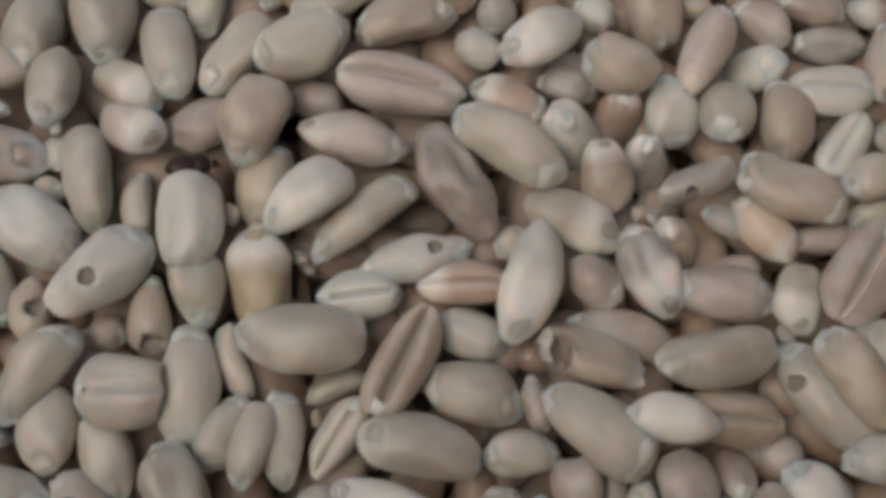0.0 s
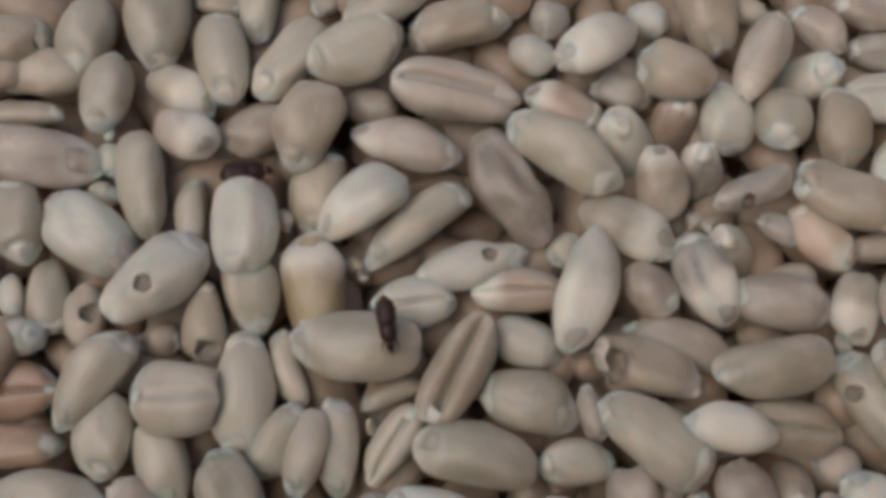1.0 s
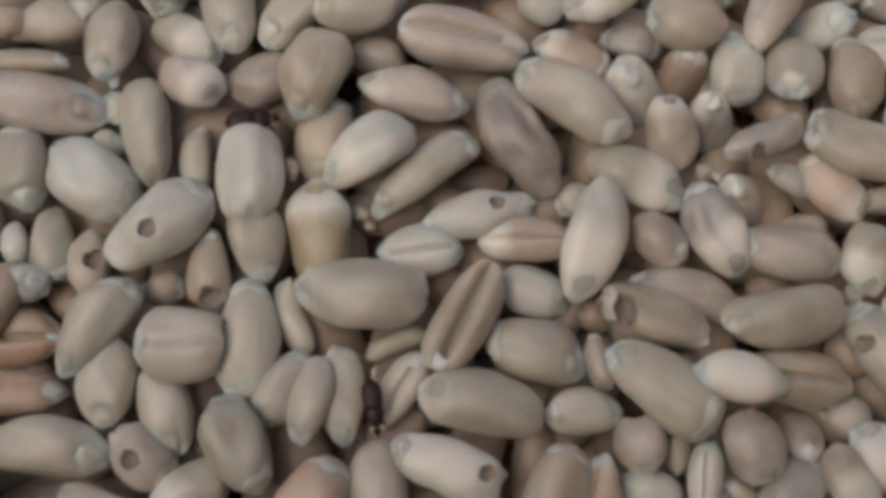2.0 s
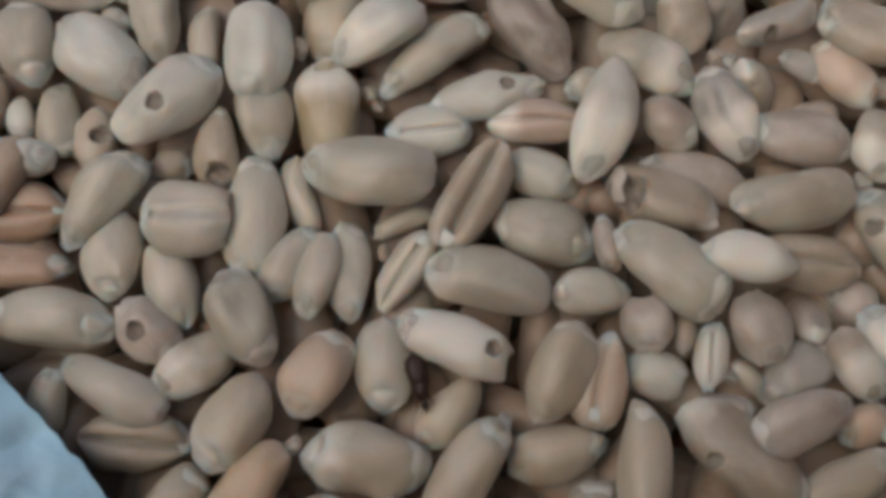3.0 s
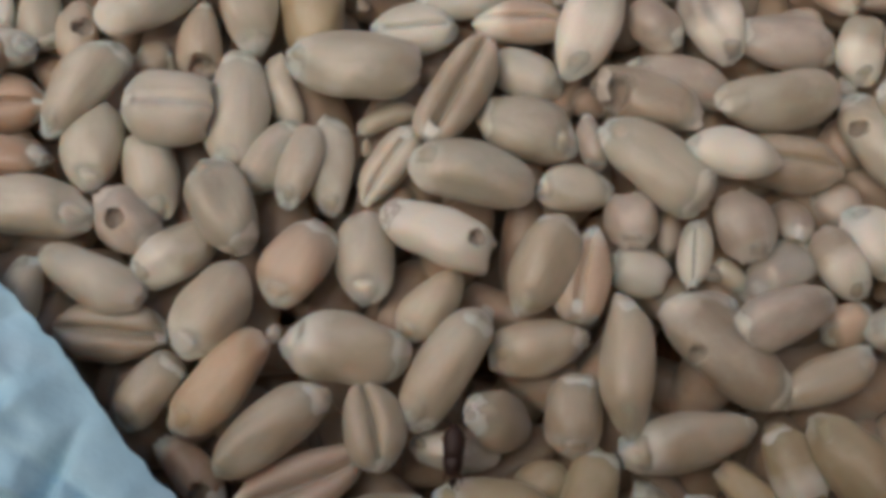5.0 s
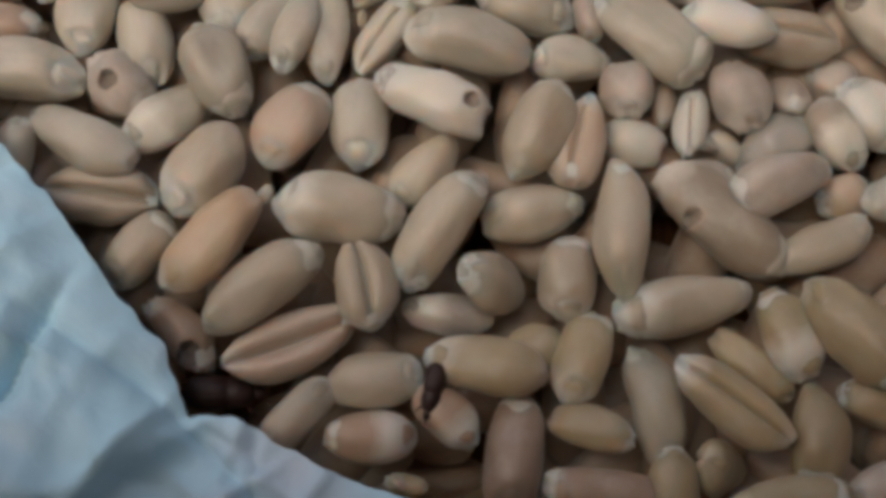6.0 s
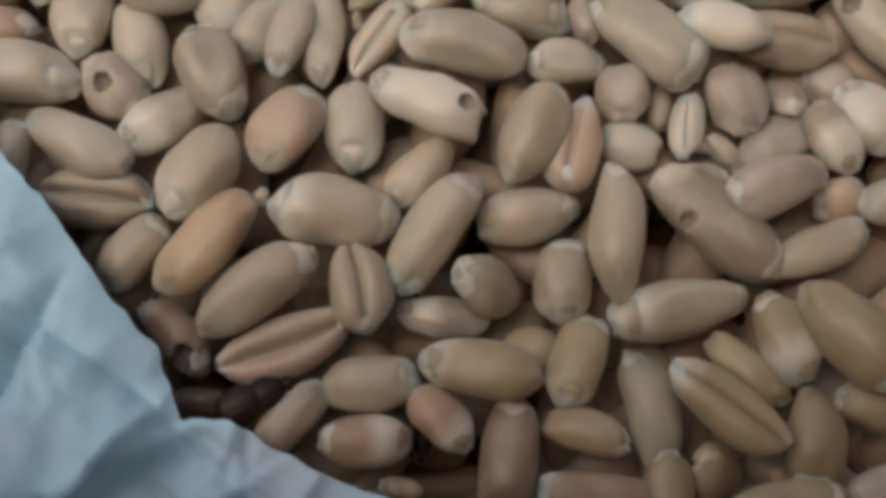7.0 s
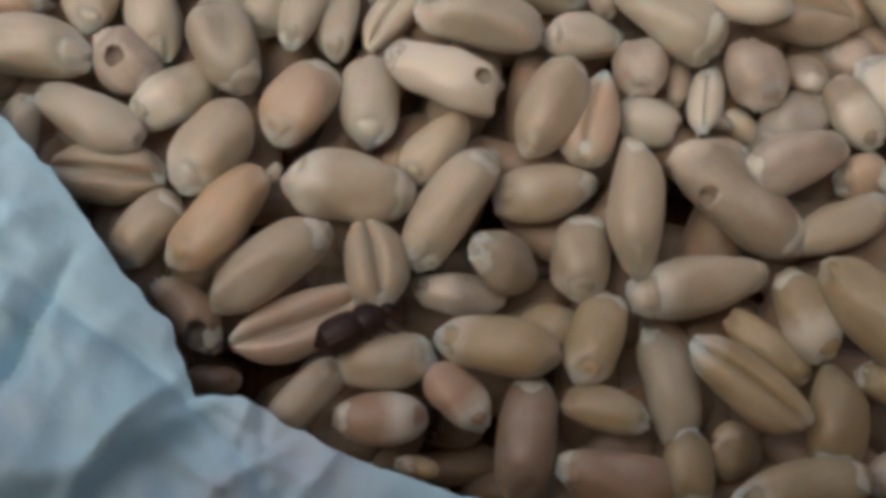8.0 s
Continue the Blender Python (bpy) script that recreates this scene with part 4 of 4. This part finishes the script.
def weevil(label):
    """A grain weevil, head towards +x: wing cases, neck shield, head, snout, feelers and six legs. About 3.4 mm."""
    root = tagged(new("grain_weevil"), label, "weevil", "grain weevils")

    def smooth(xs, rs, zs, n=26):
        t = np.linspace(0, len(xs) - 1, n)
        k = np.arange(len(xs))
        return list(zip(np.interp(t, k, xs), np.interp(t, k, rs), np.interp(t, k, zs)))

    back = []
    for i in range(34):
        v = i / 33
        back.append((-1.55 + 1.75 * v, 0.66 * math.sqrt(max(0.0004, 1 - abs(2 * v - 1.08) ** 2.6 / 1.25)) * (0.35 + 0.65 * min(1, v * 4 + 0.12)), 0.0))
    part("abdomen", mesh_of("abdomen", *lathe([(a, r * 0.93, c) for a, r, c in back], 24, 0.84), [SHIELD]), root)
    for start in (-25, 91):
        part("wing_case", mesh_of("wing_case", *lathe(back, 34, 0.88, 15, 0.018, 0.7, start, 114), [ELYTRA]), root, None, "dark brown ribbed wing case")
    neck = [(0.1 + 0.85 * v, 0.60 * math.sqrt(max(0.01, 1 - (1.25 * v - 0.3) ** 2 * 0.95)), -0.01 - 0.05 * v) for v in np.linspace(0, 1, 18)]
    part("neck_shield", mesh_of("neck_shield", *lathe(neck, 28, 0.85), [SHIELD]), root, None, "blackish pitted neck shield")
    head = [(1.0 + 0.36 * v, 0.27 * math.sqrt(max(0.02, 1 - (1.5 * v - 0.45) ** 2)), -0.08 - 0.12 * v) for v in np.linspace(0, 1, 10)]
    part("head", mesh_of("head", *lathe(head, 16, 0.95, under=1.0), [SHIELD]), root)
    part("snout", mesh_of("snout", *tube([(1.22, 0, -0.18), (1.32, 0, -0.28), (1.4, 0, -0.42), (1.43, 0, -0.55)], [0.12, 0.09, 0.08, 0.085]), [LIMB]), root, None, "thin curved snout")
    legs = []
    for side in (-1, 1):
        part("feeler", mesh_of("feeler", *tube([(1.25, 0.1 * side, -0.18), (1.33, 0.24 * side, -0.14), (1.42, 0.3 * side, -0.22), (1.5, 0.32 * side, -0.3)], [0.02, 0.02, 0.025, 0.045]), [LIMB]), root)
        for hip, reach in ((0.7, 0.55), (0.1, 0.0), (-0.55, -0.6)):
            pts = [(0, 0, 0), (0.2 * reach, 0.16 * side, 0.0), (0.4 * reach, 0.27 * side, -0.04), (0.6 * reach, 0.32 * side, -0.2), (0.7 * reach, 0.36 * side, -0.32), (0.85 * reach, 0.42 * side, -0.34)]
            leg = part("leg", mesh_of("leg", *tube(pts, [0.05, 0.065, 0.055, 0.035, 0.026, 0.016]), [LIMB]), root, mm(hip, 0.3 * side, -0.22))
            legs.append((leg, hip, side))
    return root, legs


crawler, crawler_legs = weevil("dark brown grain weevil crawling over the wheat kernels")
digger, digger_legs = weevil("blackish grain weevil climbing out between wheat kernels")
crawler.scale = (1.0, 0.76, 0.9)
digger.scale = (1.4, 1.3, 1.2)
lurker, lurker_legs = weevil("dark grain weevil sitting deep between wheat kernels")


def stride(legs, spans):
    """Legs swing about their hips while the weevil walks."""
    for n, (leg, hip, side) in enumerate(legs):
        rows = []
        for k in range(41):
            t = 0.2 * k
            go = any(a <= t <= b for a, b in spans)
            rows.append((t, mm(hip, 0.3 * side, -0.22, 0, 0, (14 if (k + n) % 2 else -14) if go else 0)))
        walk(leg, rows)


def motions():
    walk(crawler, [
        (0.0, mm(-8.41, -0.72, -2.40, 0, 0, -77)),
        (0.6, mm(-7.89, -1.46, -1.80, 0, 0, -69)),
        (0.7, mm(-7.43, -1.69, -0.40, 0, 0, -60)),
        (0.8, mm(-6.54, -2.48, 1.60, 0, 0, -42)),
        (0.9, mm(-5.76, -3.53, 2.40, 0, 0, -57)),
        (1.0, mm(-5.61, -4.13, 2.60, 0, 0, -81)),
        (1.1, mm(-5.29, -4.86, 2.60, 0, 0, -90)),
        (1.2, mm(-5.46, -5.73, 2.30, 0, 0, -94)),
        (2.3, mm(-6.60, -11.96, 0.70, 0, 0, -69)),
        (2.5, mm(-6.27, -12.87, 0.70, 0, 0, -63)),
        (2.7, mm(-4.88, -14.68, 0.40, 0, 0, -66)),
        (3.0, mm(-4.43, -15.75, 0.70, 0, 0, -74)),
        (3.2, mm(-4.68, -16.50, 0.80, 0, 0, -94)),
        (3.3, mm(-4.79, -16.78, 0.40, 0, 0, -112)),
        (3.4, mm(-4.48, -18.02, 1.50, 0, 0, -62)),
        (3.6, mm(-3.94, -18.70, 2.00, 0, 0, -43)),
        (3.8, mm(-3.59, -19.43, 0.90, 0, 0, -101)),
        (4.0, mm(-4.34, -20.30, 1.00, 0, 0, -101)),
        (4.2, mm(-4.54, -20.69, 1.00, 0, 0, -98)),
        (5.3, mm(-0.93, -26.31, 2.00, 0, 0, -90)),
        (5.5, mm(-1.52, -27.07, 2.00, 0, 0, -111)),
        (5.7, mm(-1.38, -27.26, 2.00, 0, 0, -114)),
        (5.9, mm(-1.90, -27.68, 0.40, 0, 0, -106)),
        (6.1, mm(-2.11, -28.51, 0.3, 0, 0, -95)),
        (6.2, mm(-2.24, -28.60, -0.3, 0, 0, -92)),
        (6.4, mm(-2.06, -29.63, -2.60, 0, 0, -91)),
        (8.0, mm(-2.44, -29.62, -2.40, 0, 0, -95)),
    ])
    walk(digger, [
        (0.0, mm(-13.26, -26.74, -3.40, 0, 0, 2)),
        (5.6, mm(-12.58, -26.62, -3.40, 0, 0, 2)),
        (6.0, mm(-11.84, -28.34, -1.80, 0, 0, 2)),
        (6.2, mm(-10.41, -28.24, -0.70, 0, 0, 23)),
        (6.4, mm(-9.82, -27.48, -0.5, 0, 0, 37)),
        (6.6, mm(-10.05, -28.04, -0.8, 0, 0, 33)),
        (6.8, mm(-10.30, -27.59, -0.2, 0, 0, 40)),
        (7.0, mm(-9.91, -28.60, -0.20, 0, 0, 29)),
        (7.2, mm(-9.47, -28.62, 0.20, 0, 0, 32)),
        (7.5, mm(-9.35, -28.53, 1.30, 0, 0, 40)),
        (7.7, mm(-8.12, -27.64, 1.10, 0, 0, 31)),
        (7.8, mm(-7.53, -27.24, 1.00, 0, 0, 35)),
        (8.0, mm(-6.03, -26.24, 0.60, 0, 0, 30)),
    ])
    walk(lurker, [(0.0, mm(-13.5, 4.7, 0.2, 0, 8, 12)), (0.6, mm(-13.5, 4.7, 0.2, 0, 8, 16)), (1.2, mm(-13.5, 4.7, 0.2, 0, 8, 10)),
                  (2.5, mm(-13.5, 4.7, 0.2, 0, 8, 14)), (8.0, mm(-13.5, 4.7, 0.2, 0, 8, 12))])
    stride(crawler_legs, [(0.6, 6.4)])
    stride(digger_legs, [(6.0, 8.0)])
    stride(lurker_legs, [(0.0, 0.8)])


motions()
